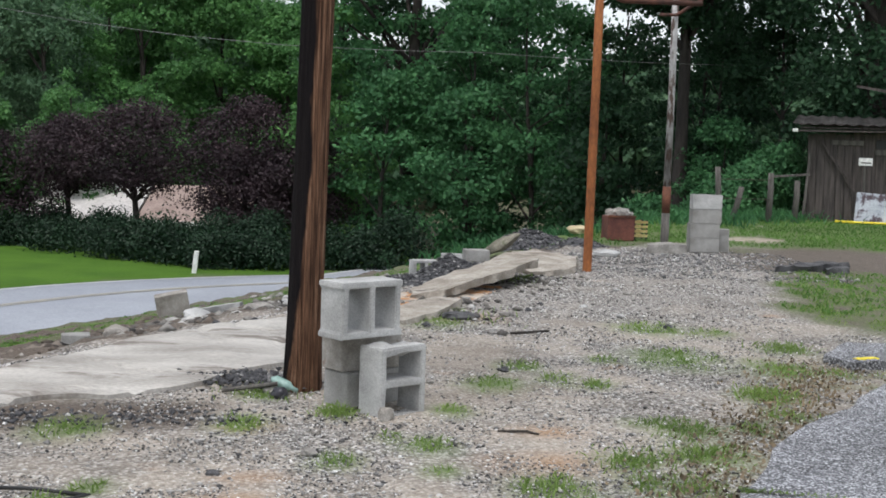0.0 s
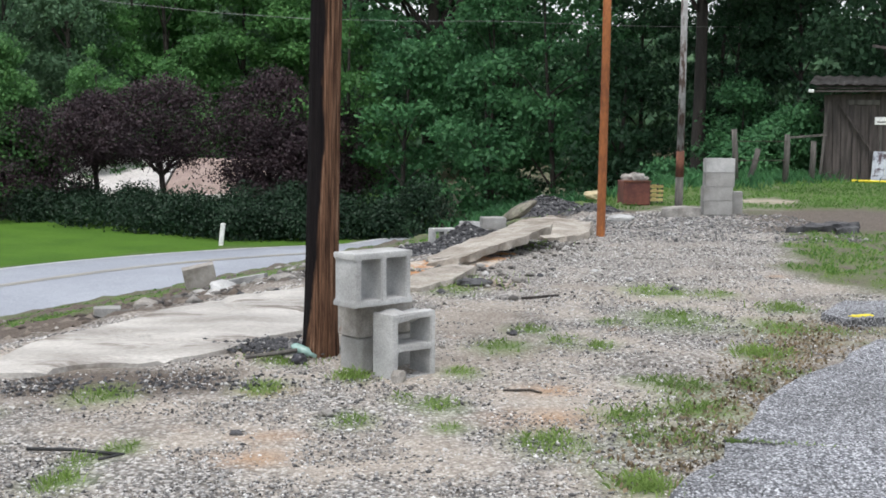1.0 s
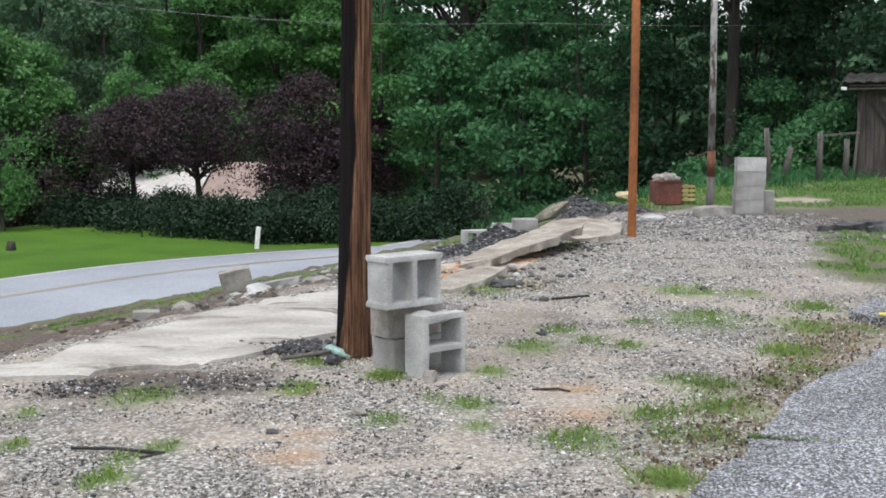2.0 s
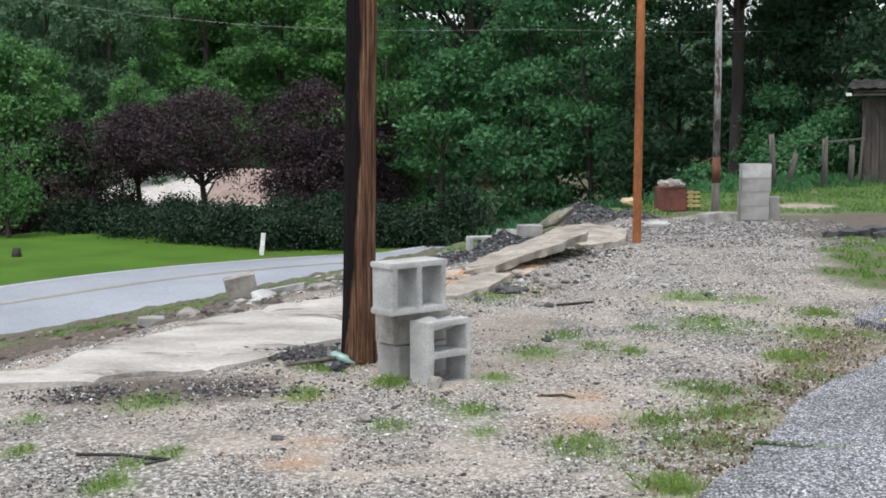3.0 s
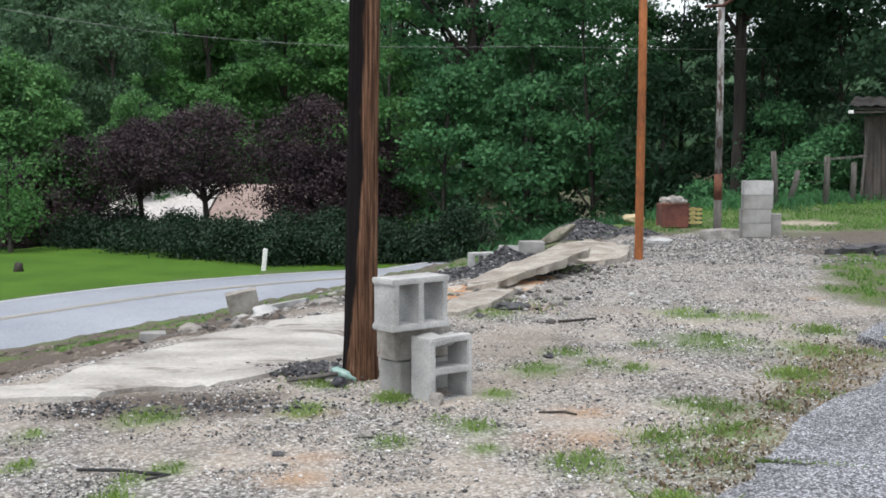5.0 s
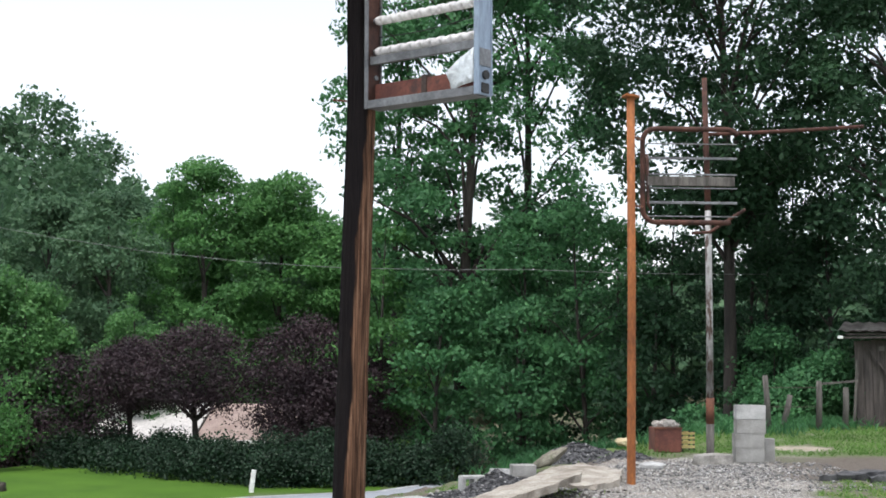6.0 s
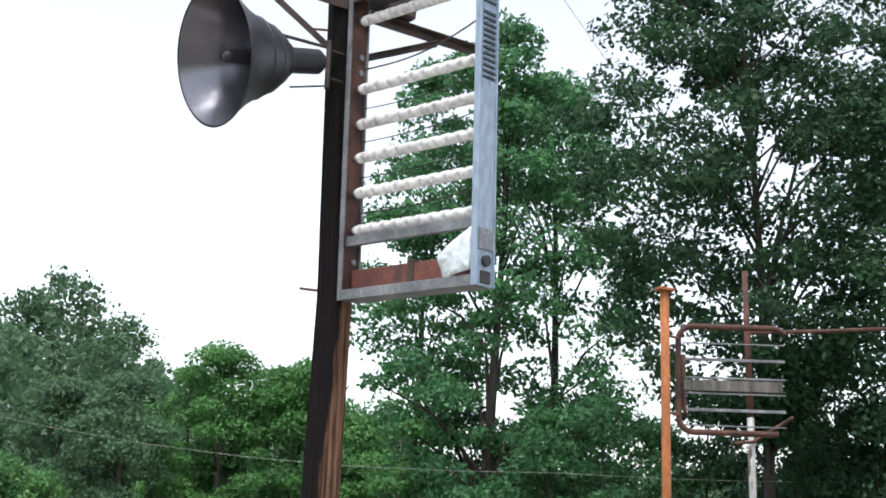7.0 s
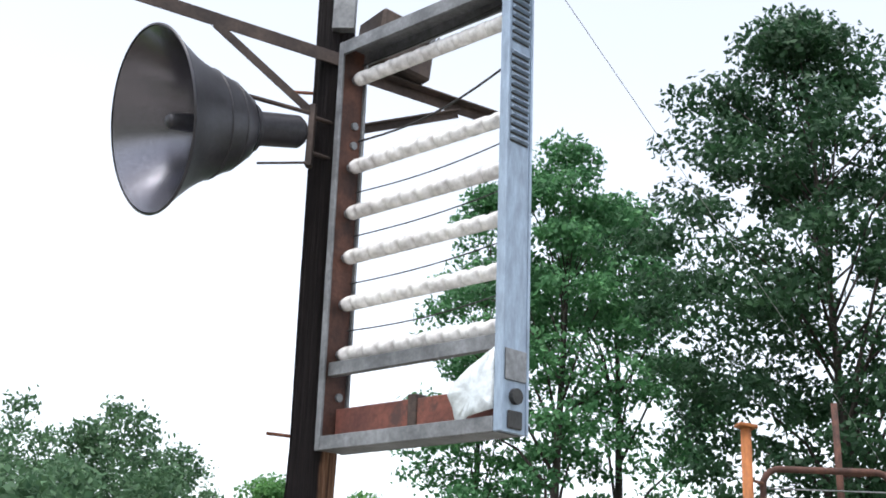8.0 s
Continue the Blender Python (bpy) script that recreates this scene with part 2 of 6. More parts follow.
def ground_mat():
    """Gravel, pale sand, brown soil (its colour also paints tree shade), clay and lawn, mixed by the cover attributes
    of the sheet.
    """
    m, nt, p = nodes_of("ground_cover")
    at = {}
    for k in ("grass", "soil", "lawn", "sand", "clay"):
        n = nt.nodes.new("ShaderNodeAttribute")
        n.attribute_name = k
        at[k] = n.outputs["Fac"]
    vor = nt.nodes.new("ShaderNodeTexVoronoi")
    vor.inputs["Scale"].default_value = 55
    tc = nt.nodes.new("ShaderNodeTexCoord")
    nt.links.new(tc.outputs["Object"], vor.inputs["Vector"])
    stones = ramp(nt, vor.outputs["Color"], [(0.1, (0.085, 0.083, 0.081)), (0.5, (0.29, 0.282, 0.27)), (0.9, (0.64, 0.625, 0.6))]).outputs[0]
    gap = ramp(nt, vor.outputs["Distance"], [(0.25, (1, 1, 1)), (0.75, (0.45, 0.42, 0.38))]).outputs[0]
    gravel = mixed(nt, 0.9, stones, gap, "MULTIPLY")
    big = noise_node(nt, 0.9, 6, 0.65)
    fine = noise_node(nt, 70, 5, 0.75)
    sandc = ramp(nt, fine.outputs[0], [(0.3, (0.23, 0.19, 0.15)), (0.7, (0.6, 0.53, 0.445))]).outputs[0]
    patch = ramp(nt, big.outputs[0], [(0.4, (0, 0, 0)), (0.58, (1, 1, 1))]).outputs[0]
    add = nt.nodes.new("ShaderNodeMath")
    add.operation, add.use_clamp = "MULTIPLY_ADD", True
    nt.links.new(patch, add.inputs[0])
    nt.links.new(at["sand"], add.inputs[1])
    add.inputs[2].default_value = 0.06
    col = mixed(nt, add.outputs[0], gravel, sandc)
    clay = noise_node(nt, 1.7, 4, 0.5)
    cf = ramp(nt, clay.outputs[0], [(0.66, (0, 0, 0)), (0.78, (0.5, 0.5, 0.5))]).outputs[0]
    col = mixed(nt, cf, col, (0.36, 0.2, 0.1))
    col = mixed(nt, at["clay"], col, ramp(nt, fine.outputs[0], [(0.3, (0.22, 0.13, 0.07)), (0.7, (0.46, 0.29, 0.17))]).outputs[0])
    soil_shade_col = ramp(nt, fine.outputs[0], [(0.3, (0.045, 0.036, 0.029)), (0.7, (0.15, 0.12, 0.097))]).outputs[0]
    col = mixed(nt, at["soil"], col, soil_shade_col)
    turf = ramp(nt, fine.outputs[0], [(0.3, (0.06, 0.115, 0.027)), (0.7, (0.145, 0.215, 0.062))]).outputs[0]
    col = mixed(nt, at["grass"], col, turf)
    stripes = noise_node(nt, 0.6, 4, 0.6)
    lawnc = ramp(nt, stripes.outputs[0], [(0.3, (0.05, 0.115, 0.014)), (0.7, (0.08, 0.165, 0.02))]).outputs[0]
    lawnc = mixed(nt, 0.5, lawnc, ramp(nt, fine.outputs[0], [(0.3, (0.7, 0.7, 0.7)), (0.7, (1.2, 1.2, 1.2))]).outputs[0], "MULTIPLY")
    col = mixed(nt, at["lawn"], col, lawnc)
    nt.links.new(col, p.inputs["Base Color"])
    p.inputs["Roughness"].default_value = 0.95
    p.inputs["Specular IOR Level"].default_value = 0.15
    bump(nt, p, vor.outputs["Distance"], 0.6, -0.012)
    return m


def worn_asphalt():
    """Old asphalt: pale worn aggregate in dark binder, with stains."""
    m, nt, p = nodes_of("worn_asphalt")
    tc = nt.nodes.new("ShaderNodeTexCoord")
    vor = nt.nodes.new("ShaderNodeTexVoronoi")
    vor.inputs["Scale"].default_value = 95
    nt.links.new(tc.outputs["Object"], vor.inputs["Vector"])
    grit = ramp(nt, vor.outputs["Color"], [(0.15, (0.06, 0.062, 0.066)), (0.5, (0.24, 0.246, 0.26)), (0.85, (0.62, 0.63, 0.645))]).outputs[0]
    gap = ramp(nt, vor.outputs["Distance"], [(0.3, (1, 1, 1)), (0.7, (0.35, 0.35, 0.36))]).outputs[0]
    col = mixed(nt, 0.9, grit, gap, "MULTIPLY")
    big = noise_node(nt, 1.4, 6, 0.65)
    col = mixed(nt, 0.8, col, ramp(nt, big.outputs[0], [(0.35, (0.65, 0.65, 0.65)), (0.6, (1.25, 1.25, 1.27))]).outputs[0], "MULTIPLY")
    nt.links.new(col, p.inputs["Base Color"])
    p.inputs["Roughness"].default_value = 0.85
    bump(nt, p, vor.outputs["Distance"], 0.9, -0.008)
    return m


ASPHALT = worn_asphalt()
POLE_WOOD = pole_wood()
GROUND = ground_mat()


# ---- building helpers ----
def part(name, bm, material, parent=None, label="", smooth=False, at=None):
    me = bpy.data.meshes.new(name)
    bm.to_mesh(me)
    bm.free()
    return finish(name, me, material, parent, label, smooth, at)


def finish(name, me, material, parent=None, label="", smooth=False, at=None):
    me.materials.append(material)
    if smooth:
        me.polygons.foreach_set("use_smooth", [True] * len(me.polygons))
    ob = new(name, me)
    if at is not None:
        ob.matrix_basis = at
    if parent:
        ob.parent = parent
    if label:
        ob["label"] = label
    return ob


def sheet(name, verts, faces, material, parent=None, label="", smooth=False):
    me = bpy.data.meshes.new(name)
    me.from_pydata([tuple(v) for v in verts], [], faces)
    me.update()
    return finish(name, me, material, parent, label, smooth)


def thing(name, m, label, category, group="", kind=""):
    e = new(name)
    e.empty_display_size = 0.1
    e.matrix_basis = m
    return tagged(e, label, category, group, kind)


def box(bm, x0, y0, z0, x1, y1, z1, bevel=0.0, m=None):
    vs = [bm.verts.new((x, y, z)) for z in (z0, z1) for y in (y0, y1) for x in (x0, x1)]
    fs = [bm.faces.new([vs[i] for i in f]) for f in ((0, 2, 3, 1), (4, 5, 7, 6), (0, 1, 5, 4), (2, 6, 7, 3), (0, 4, 6, 2), (1, 3, 7, 5))]
    if bevel:
        made = bmesh.ops.bevel(bm, geom=list({e for f in fs for e in f.edges}), offset=bevel, segments=1, affect="EDGES")
        vs = list({v for f in made["faces"] for v in f.verts} | {v for v in vs if v.is_valid})
    if m is not None:
        bmesh.ops.transform(bm, matrix=m, verts=[v for v in vs if v.is_valid])
    return bm


def tube(bm, points, radii, sides=10, cap=True):
    """A round bar along points, with a radius at each."""
    rings = []
    pts = [Vector(p) for p in points]
    side = None
    for i, p in enumerate(pts):
        d = (pts[min(i + 1, len(pts) - 1)] - pts[max(i - 1, 0)]).normalized()
        if side is None:
            side = d.orthogonal().normalized()
        side = (side - d * side.dot(d)).normalized()
        up = d.cross(side)
        r = radii[i] if isinstance(radii, (list, tuple)) else radii
        rings.append([bm.verts.new(p + (side * math.cos(a) + up * math.sin(a)) * r) for a in (2 * math.pi * k / sides for k in range(sides))])
    for a, b in zip(rings, rings[1:]):
        for k in range(sides):
            bm.faces.new((a[k], a[(k + 1) % sides], b[(k + 1) % sides], b[k]))
    if cap:
        bm.faces.new(rings[0][::-1])
        bm.faces.new(rings[-1])
    return bm


def beam(bm, a, b, w, h, up=(0, 0, 1)):
    """A square bar from a to b."""
    a, b = Vector(a), Vector(b)
    d = (b - a).normalized()
    s = d.cross(Vector(up)).normalized()
    u = s.cross(d)
    c = [[bm.verts.new(p + s * (w / 2 * i) + u * (h / 2 * j)) for i, j in ((-1, -1), (1, -1), (1, 1), (-1, 1))] for p in (a, b)]
    for k in range(4):
        bm.faces.new((c[0][k], c[0][(k + 1) % 4], c[1][(k + 1) % 4], c[1][k]))
    bm.faces.new(c[0][::-1])
    bm.faces.new(c[1])
    return bm


def angle_bar(bm, a, b, w, thick=0.006, up=(0, 0, 1)):
    """An L-section steel bar from a to b."""
    a, b = Vector(a), Vector(b)
    d = (b - a).normalized()
    s = d.cross(Vector(up)).normalized()
    u = s.cross(d)
    prof = [(0, 0), (w, 0), (w, thick), (thick, thick), (thick, w), (0, w)]
    c = [[bm.verts.new(p + s * i - u * j) for i, j in prof] for p in (a, b)]
    for k in range(6):
        bm.faces.new((c[0][k], c[0][(k + 1) % 6], c[1][(k + 1) % 6], c[1][k]))
    bm.faces.new(c[0][::-1])
    bm.faces.new(c[1])
    bmesh.ops.recalc_face_normals(bm, faces=bm.faces[:])
    return bm


def rock(bm, at, size, seed, squash=(1, 1, 0.7), level=2):
    made = bmesh.ops.create_icosphere(bm, subdivisions=level, radius=1.0)
    off = Vector((seed * 3.7, seed * 1.3, seed * 7.1))
    for v in made["verts"]:
        k = 1 + 0.35 * noise.noise(v.co * 1.3 + off) + 0.12 * noise.noise(v.co * 4 + off)
        v.co = Vector((v.co.x * squash[0], v.co.y * squash[1], v.co.z * squash[2])) * (k * size) + Vector(at)
    return bm


# ---- ground ----
def smooth01(a):
    a = np.clip(a, 0, 1)
    return a * a * (3 - 2 * a)


def bend(u):
    """How far the road has curved towards the yard after u metres."""
    return 0.045 * np.clip(np.asarray(u, float) - 4, 0, 8) ** 2


def road_side(x, y):
    """Metres from the road's near edge, positive towards the yard."""
    u = (x + 6.5) * 0.514 + (y - 18.5) * 0.857
    return (x + 6.5) * 0.857 - (y - 18.5) * 0.514 - bend(u) * smooth01((5 - np.asarray(x, float)) / 3)


def level(x, y):
    """Height of the ground at a place of the plan."""
    x, y = np.asarray(x, float), np.asarray(y, float)
    s = road_side(x, y)
    yard = 0.08 + 0.012 * (np.clip(y, -5, 30) - 7) + 0.05 * smooth01((x - 4) / 5) * smooth01((y - 12) / 8)
    b = np.clip((s - 0.2) / (8.9 - 1.7 * smooth01((y - 14) / 7)), 0, 1)
    b = b ** 1.1
    z = -1.6 + (yard + 1.6) * b
    z = np.where(s < -16, z - 1.8 * smooth01((-16 - s) / 5), z)
    r = np.hypot(x, y)
    az = np.degrees(np.arctan2(x, y))
    rise = 0.25 + 0.75 * smooth01((-9.5 - az) / 9)
    return z + 17 * smooth01((r - 62) / 75) * np.where(np.abs(az) < 100, rise, 0.3)


def axis_lines(lo, hi, step, far):
    near = list(np.arange(lo, hi + 1e-6, step))
    d, p, q = step * 1.3, lo, hi
    left, right = [], []
    while p > -far:
        p -= d
        q += d
        left.append(p)
        right.append(q)
        d *= 1.16
    return np.array(left[::-1] + near + right)


PATCHES = [(2.04, 10.07, 0.3), (1.92, 8.75, 0.34), (2.54, 8.42, 0.3), (2.19, 7.55, 0.2), (2.83, 9.23, 0.2), (2.86, 8.31, 0.16), (1.49, 6.71, 0.2), (1.29, 6.82, 0.11), (1.09, 6.03, 0.16),
           (1.47, 6.2, 0.25), (1.21, 5.66, 0.24), (0.67, 5.57, 0.2), (0.17, 6.23, 0.15), (0.2, 5.82, 0.1), (0.81, 5.25, 0.1), (0.96, 4.96, 0.16), (0.6, 7.73, 0.2), (1.03, 7.92, 0.15), (1.22, 7.82, 0.12),
           (0.32, 7.0, 0.12), (0.83, 8.31, 0.17), (1.86, 6.71, 0.13), (2.12, 7.07, 0.14), (1.42, 8.64, 0.12), (2.44, 9.92, 0.2), (0.35, 10.2, 0.3), (-1.55, 6.43, 0.18), (-0.7, 7.34, 0.15), (-0.75, 6.61, 0.16),
           (-0.27, 5.96, 0.13), (-0.27, 6.88, 0.11), (-0.01, 6.39, 0.08), (-1.36, 5.25, 0.1), (-1.22, 5.45, 0.09), (-1.36, 4.97, 0.13), (-2.05, 6.04, 0.1), (-1.91, 5.48, 0.09)]
CLAY = [(-0.66, 5.31, 0.16), (-0.6, 5.65, 0.12), (0.76, 6.58, 0.16), (0.67, 5.97, 0.22), (-0.7, 6.55, 0.14), (0.45, 10.4, 0.35)]


def covers(x, y):
    """Grass, soil, lawn and sand shares of the ground at one place; far soil paints tree shade."""
    s = float(road_side(x, y))
    n1 = noise.fractal(Vector((x * 0.9, y * 0.9, 3.0)), 0.8, 2.0, 4)
    n2 = noise.noise(Vector((x * 4.5, y * 4.5, 8.0)))
    n3 = noise.noise(Vector((x * 14, y * 14, 1.0)))
    grass = 0.0
    for cx, cy, r in PATCHES:
        d = math.hypot((x - cx) / 1.15, (y - cy) / 1.5) / r
        if d < 1.6:
            grass = max(grass, min(1, max(0, 1.25 - d)) * (0.7 + 0.5 * n2 + 0.5 * n3))
    far = float(smooth01((y - 17.2 + 0.6 * n1 + (0.25 * abs(x - 3) if x < 3 else 0)) / 1.2)) * float(smooth01((s - 5) / 2))
    bank_r = float(smooth01((x - 3.35 - 0.28 * max(0, y - 11.5) + 0.3 * n1) / 0.5)) * float(smooth01((y - 9.4) / 1.2)) * 0.85
    bare = float(smooth01((y - 14.5 + 0.5 * n1) / 0.6)) * float(smooth01((18.0 - y) / 0.6))
    verge = float(smooth01((x - 0.25 * (y - 4) - 1.05 + 0.25 * n1) / 0.4)) * float(smooth01((9.5 - y) / 1.5)) * 0.5
    bank_l = float(smooth01((8.9 - s + 0.6 * n1) / 1.0)) if y < 17 else 0.0
    weeds = bank_l * float(smooth01((n1 + 0.15 + 0.5 * n2) / 0.25)) * float(smooth01((6.2 - s) / 1.5)) * 0.8
    lawn = 1.0 if -17 < s < -4.1 and x < 1 else 0.0
    grass = min(1, max(grass, far * (0.75 + 0.4 * n2), bank_r * (1 - bare) * (0.55 + 0.8 * n2), weeds, verge * max(0, n2 + 0.25)))
    soil = max(bank_l * 0.9, verge * (0.7 + 0.5 * n2), bank_r * 0.95, 0.75 * bare * float(smooth01((x - 4.0 + n1) / 0.8)), far * 0.5, 0.5 * max(0, n1 - 0.15))
    # shade under the far trees, painted with the dark soil colour
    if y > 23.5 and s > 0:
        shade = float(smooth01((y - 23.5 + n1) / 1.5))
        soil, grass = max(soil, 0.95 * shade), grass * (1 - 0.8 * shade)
    if s < 9 and y >= 17:
        soil, grass = 0.8, max(grass, 0.5 * float(smooth01((n1 + 0.1) / 0.3)))
    soil = max(soil, float(smooth01((0.45 - abs(y - 6.72 - 0.1 * (x + 1.5))) / 0.25)) * float(smooth01((0.75 - abs(x + 1.5)) / 0.3)) * 0.9)
    sandy = float(smooth01((1.0 + 0.9 * n1 + 0.4 * n2 - math.hypot((x - 5.25) / 0.75, (y - 18.9) / 0.9)) / 0.9))
    grass, soil = grass * (1 - sandy), soil * (1 - 0.8 * sandy)
    sand = 0.55 * (1 - 0.75 * float(smooth01((y - 9.0) / 3.5))) + 2.0 * sandy
    clay = 0.0
    for cx, cy, r in CLAY:
        clay = max(clay, (1.2 - math.hypot((x - cx) / 1.5, y - cy) / r) * (0.6 + 0.5 * n2 + 0.3 * n3))
    return max(0, grass), min(1, max(0, soil)), lawn, sand, min(0.75, max(0, clay))


def ground():
    xs = axis_lines(-4.2, 6.6, 0.075, 2600)
    ys = axis_lines(3.6, 18.6, 0.085, 2600)
    gx, gy = np.meshgrid(xs, ys)
    gz = level(gx, gy)
    nx, ny = len(xs), len(ys)
    vx, vy, vz = gx.ravel(), gy.ravel(), gz.ravel().copy()
    masks = np.zeros((5, nx * ny))
    masks[2] = (road_side(vx, vy) < -4.1) & (road_side(vx, vy) > -17) & (vx < 1)
    near = (vx > -14) & (vx < 14) & (vy > 1) & (vy < 34)
    for i in np.nonzero(near)[0]:
        x, y = vx[i], vy[i]
        masks[:, i] = covers(x, y)
        v = Vector((x, y, 0))
        s = road_side(x, y)
        if s > 0.4:
            rough = 0.012 + (0.06 if s < 8.6 else 0)
            vz[i] += rough * noise.fractal(v * 2.2, 0.8, 2.0, 4) + 0.006 * noise.noise(v * 11)
    # outlying ground takes dark soil colour too, as painted shade below the woods
    far = ~near & (masks[2] < 0.5)
    masks[0, far] = 0.25
    masks[1, far] = 0.95
    yard = (np.abs(vx) < 11) & (vy <= 1) & (vy > -14)
    masks[0, yard], masks[1, yard], masks[3, yard] = 0.05, 0.15, 0.3
    i = np.arange(nx * ny).reshape(ny, nx)
    quads = np.stack([i[:-1, :-1], i[:-1, 1:], i[1:, 1:], i[1:, :-1]], -1).reshape(-1, 4)
    me = bpy.data.meshes.new("ground")
    me.from_pydata(np.stack([vx, vy, vz], 1).tolist(), [], quads.tolist())
    for k, name in enumerate(("grass", "soil", "lawn", "sand", "clay")):
        a = me.attributes.new(name, "FLOAT", "POINT")
        a.data.foreach_set("value", masks[k].astype(np.float32))
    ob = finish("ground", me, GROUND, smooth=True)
    tagged(ob, "gravel and sand yard with weeds, soil bank, bright lawn and tree shade coloured in", "ground", kind="structure")


ground()


def road():
    """The road strip: straight past the yard, bending away at the far end."""
    d, n = Vector((0.514, 0.857, 0)), Vector((0.857, -0.514, 0))
    bm = bmesh.new()
    rows = []
    for k in range(61):
        u = -45 + k * 1.0
        c = Vector((-6.5, 18.5, 0)) + d * u + n * float(bend(u))
        wob = 0.12 * noise.noise(Vector((u * 0.6, 0, 0)))
        cross = []
        for q in (0.35 + wob, 0.0, -1.0, -2.05, -3.1, -4.15, -4.25):
            p = c + n * q
            z = float(level(p.x, p.y)) if q > 0.1 or q < -4.2 else -1.6
            cross.append(bm.verts.new((p.x, p.y, (-1.56 + 0.03 * (1 - abs(q + 2.05) / 2)) if -4.2 < q <= 0.1 else min(z, -1.58) - 0.05)))
        rows.append(cross)
    for a, b in zip(rows, rows[1:]):
        for k in range(6):
            bm.faces.new((a[k], b[k], b[k + 1], a[k + 1]))
    bmesh.ops.recalc_face_normals(bm, faces=bm.faces[:])
    ob = part("road", bm, ROAD, smooth=True)
    tagged(ob, "grey two-lane asphalt road below the yard", "road", kind="structure")
    bm = bmesh.new()
    for off in (-0.07, 0.07):
        prev = None
        for k in range(45):
            u = -30 + k * 1.0
            c = Vector((-6.5, 18.5, 0)) + d * u + n * (float(bend(u)) - 2.05 + off)
            row = [bm.verts.new((*(c + n * e).xy, -1.524)) for e in (-0.045, 0.045)]
            if prev:
                bm.faces.new((prev[0], row[0], row[1], prev[1]))
            prev = row
    bmesh.ops.recalc_face_normals(bm, faces=bm.faces[:])
    part("centre_line", bm, LINE_PAINT, ob, "faded yellow centre line")
    bm = bmesh.new()
    prev = None
    for k in range(45):
        u = -30 + k * 1.0
        c = Vector((-6.5, 18.5, 0)) + d * u + n * (float(bend(u)) - 3.98)
        row = [bm.verts.new((*(c + n * e).xy, -1.552)) for e in (-0.05, 0.05)]
        if prev:
            bm.faces.new((prev[0], row[0], row[1], prev[1]))
        prev = row
    bmesh.ops.recalc_face_normals(bm, faces=bm.faces[:])
    part("edge_line", bm, EDGE_PAINT, ob, "worn white edge line")


EDGE_PAINT = grainy("worn_white_line", (0.4, 0.4, 0.4), (0.62, 0.62, 0.62), 2, 30, 0.8)
LINE_PAINT = grainy("faded_yellow_line", (0.36, 0.35, 0.315), (0.41, 0.38, 0.31), 1.2, 30, 0.8)
road()


def inside(poly, x, y):
    hit = False
    for (ax, ay), (bx, by) in zip(poly, poly[1:] + poly[:1]):
        if (ay > y) != (by > y) and x < (bx - ax) * (y - ay) / (by - ay) + ax:
            hit = not hit
    return hit


def nearest(poly, x, y):
    best = None
    for (ax, ay), (bx, by) in zip(poly, poly[1:] + poly[:1]):
        dx, dy = bx - ax, by - ay
        t = max(0, min(1, ((x - ax) * dx + (y - ay) * dy) / (dx * dx + dy * dy)))
        px, py = ax + dx * t, ay + dy * t
        d = math.hypot(px - x, py - y)
        if best is None or d < best[0]:
            best = (d, px, py)
    return best


def ragged(poly, step, amp, seed):
    out = []
    for (ax, ay), (bx, by) in zip(poly, poly[1:] + poly[:1]):
        n = max(1, int(math.hypot(bx - ax, by - ay) / step))
        for k in range(n):
            x, y = ax + (bx - ax) * k / n, ay + (by - ay) * k / n
            v = Vector((x * 2.3, y * 2.3, seed))
            out.append((x + amp * noise.noise(v), y + amp * noise.noise(v + Vector((9, 5, 0)))))
    return out


def flat_slab(name, poly, lift, thick, cell, material, wave=0.01, seed=1.0, amp=0.12, crack=None):
    """A paved sheet that follows the ground, with a broken edge and real thickness."""
    poly = ragged(poly, 0.15, amp, seed)
    x0, x1 = min(p[0] for p in poly), max(p[0] for p in poly)
    y0, y1 = min(p[1] for p in poly), max(p[1] for p in poly)
    nx, ny = int((x1 - x0) / cell) + 2, int((y1 - y0) / cell) + 2
    bm = bmesh.new()
    vs, keep = {}, set()
    for j in range(ny):
        for i in range(nx):
            if inside(poly, x0 + (i + 0.5) * cell, y0 + (j + 0.5) * cell):
                keep.add((i, j))
    def vert(i, j):
        if (i, j) not in vs:
            x, y = x0 + i * cell, y0 + j * cell
            if any((i + a, j + b) not in keep for a in (-1, 0) for b in (-1, 0)):
                d, px, py = nearest(poly, x, y)
                if d < cell:
                    x, y = px, py
            v = Vector((x, y, seed))
            z = float(level(x, y)) + lift + wave * noise.fractal(v * 1.6, 0.9, 2.0, 4)
            if crack:
                z -= crack * max(0, 1 - abs(noise.noise(v * 0.9 + Vector((0, 0, 4)))) * 30)
            vs[(i, j)] = bm.verts.new((x, y, z))
        return vs[(i, j)]
    faces = [bm.faces.new((vert(i, j), vert(i + 1, j), vert(i + 1, j + 1), vert(i, j + 1))) for i, j in sorted(keep)]
    rim = [e for e in bm.edges if len(e.link_faces) == 1]
    made = bmesh.ops.extrude_edge_only(bm, edges=rim)
    for v in made["geom"]:
        if isinstance(v, bmesh.types.BMVert):
            v.co.z -= thick
    bmesh.ops.recalc_face_normals(bm, faces=bm.faces[:])
    return part(name, bm, material)


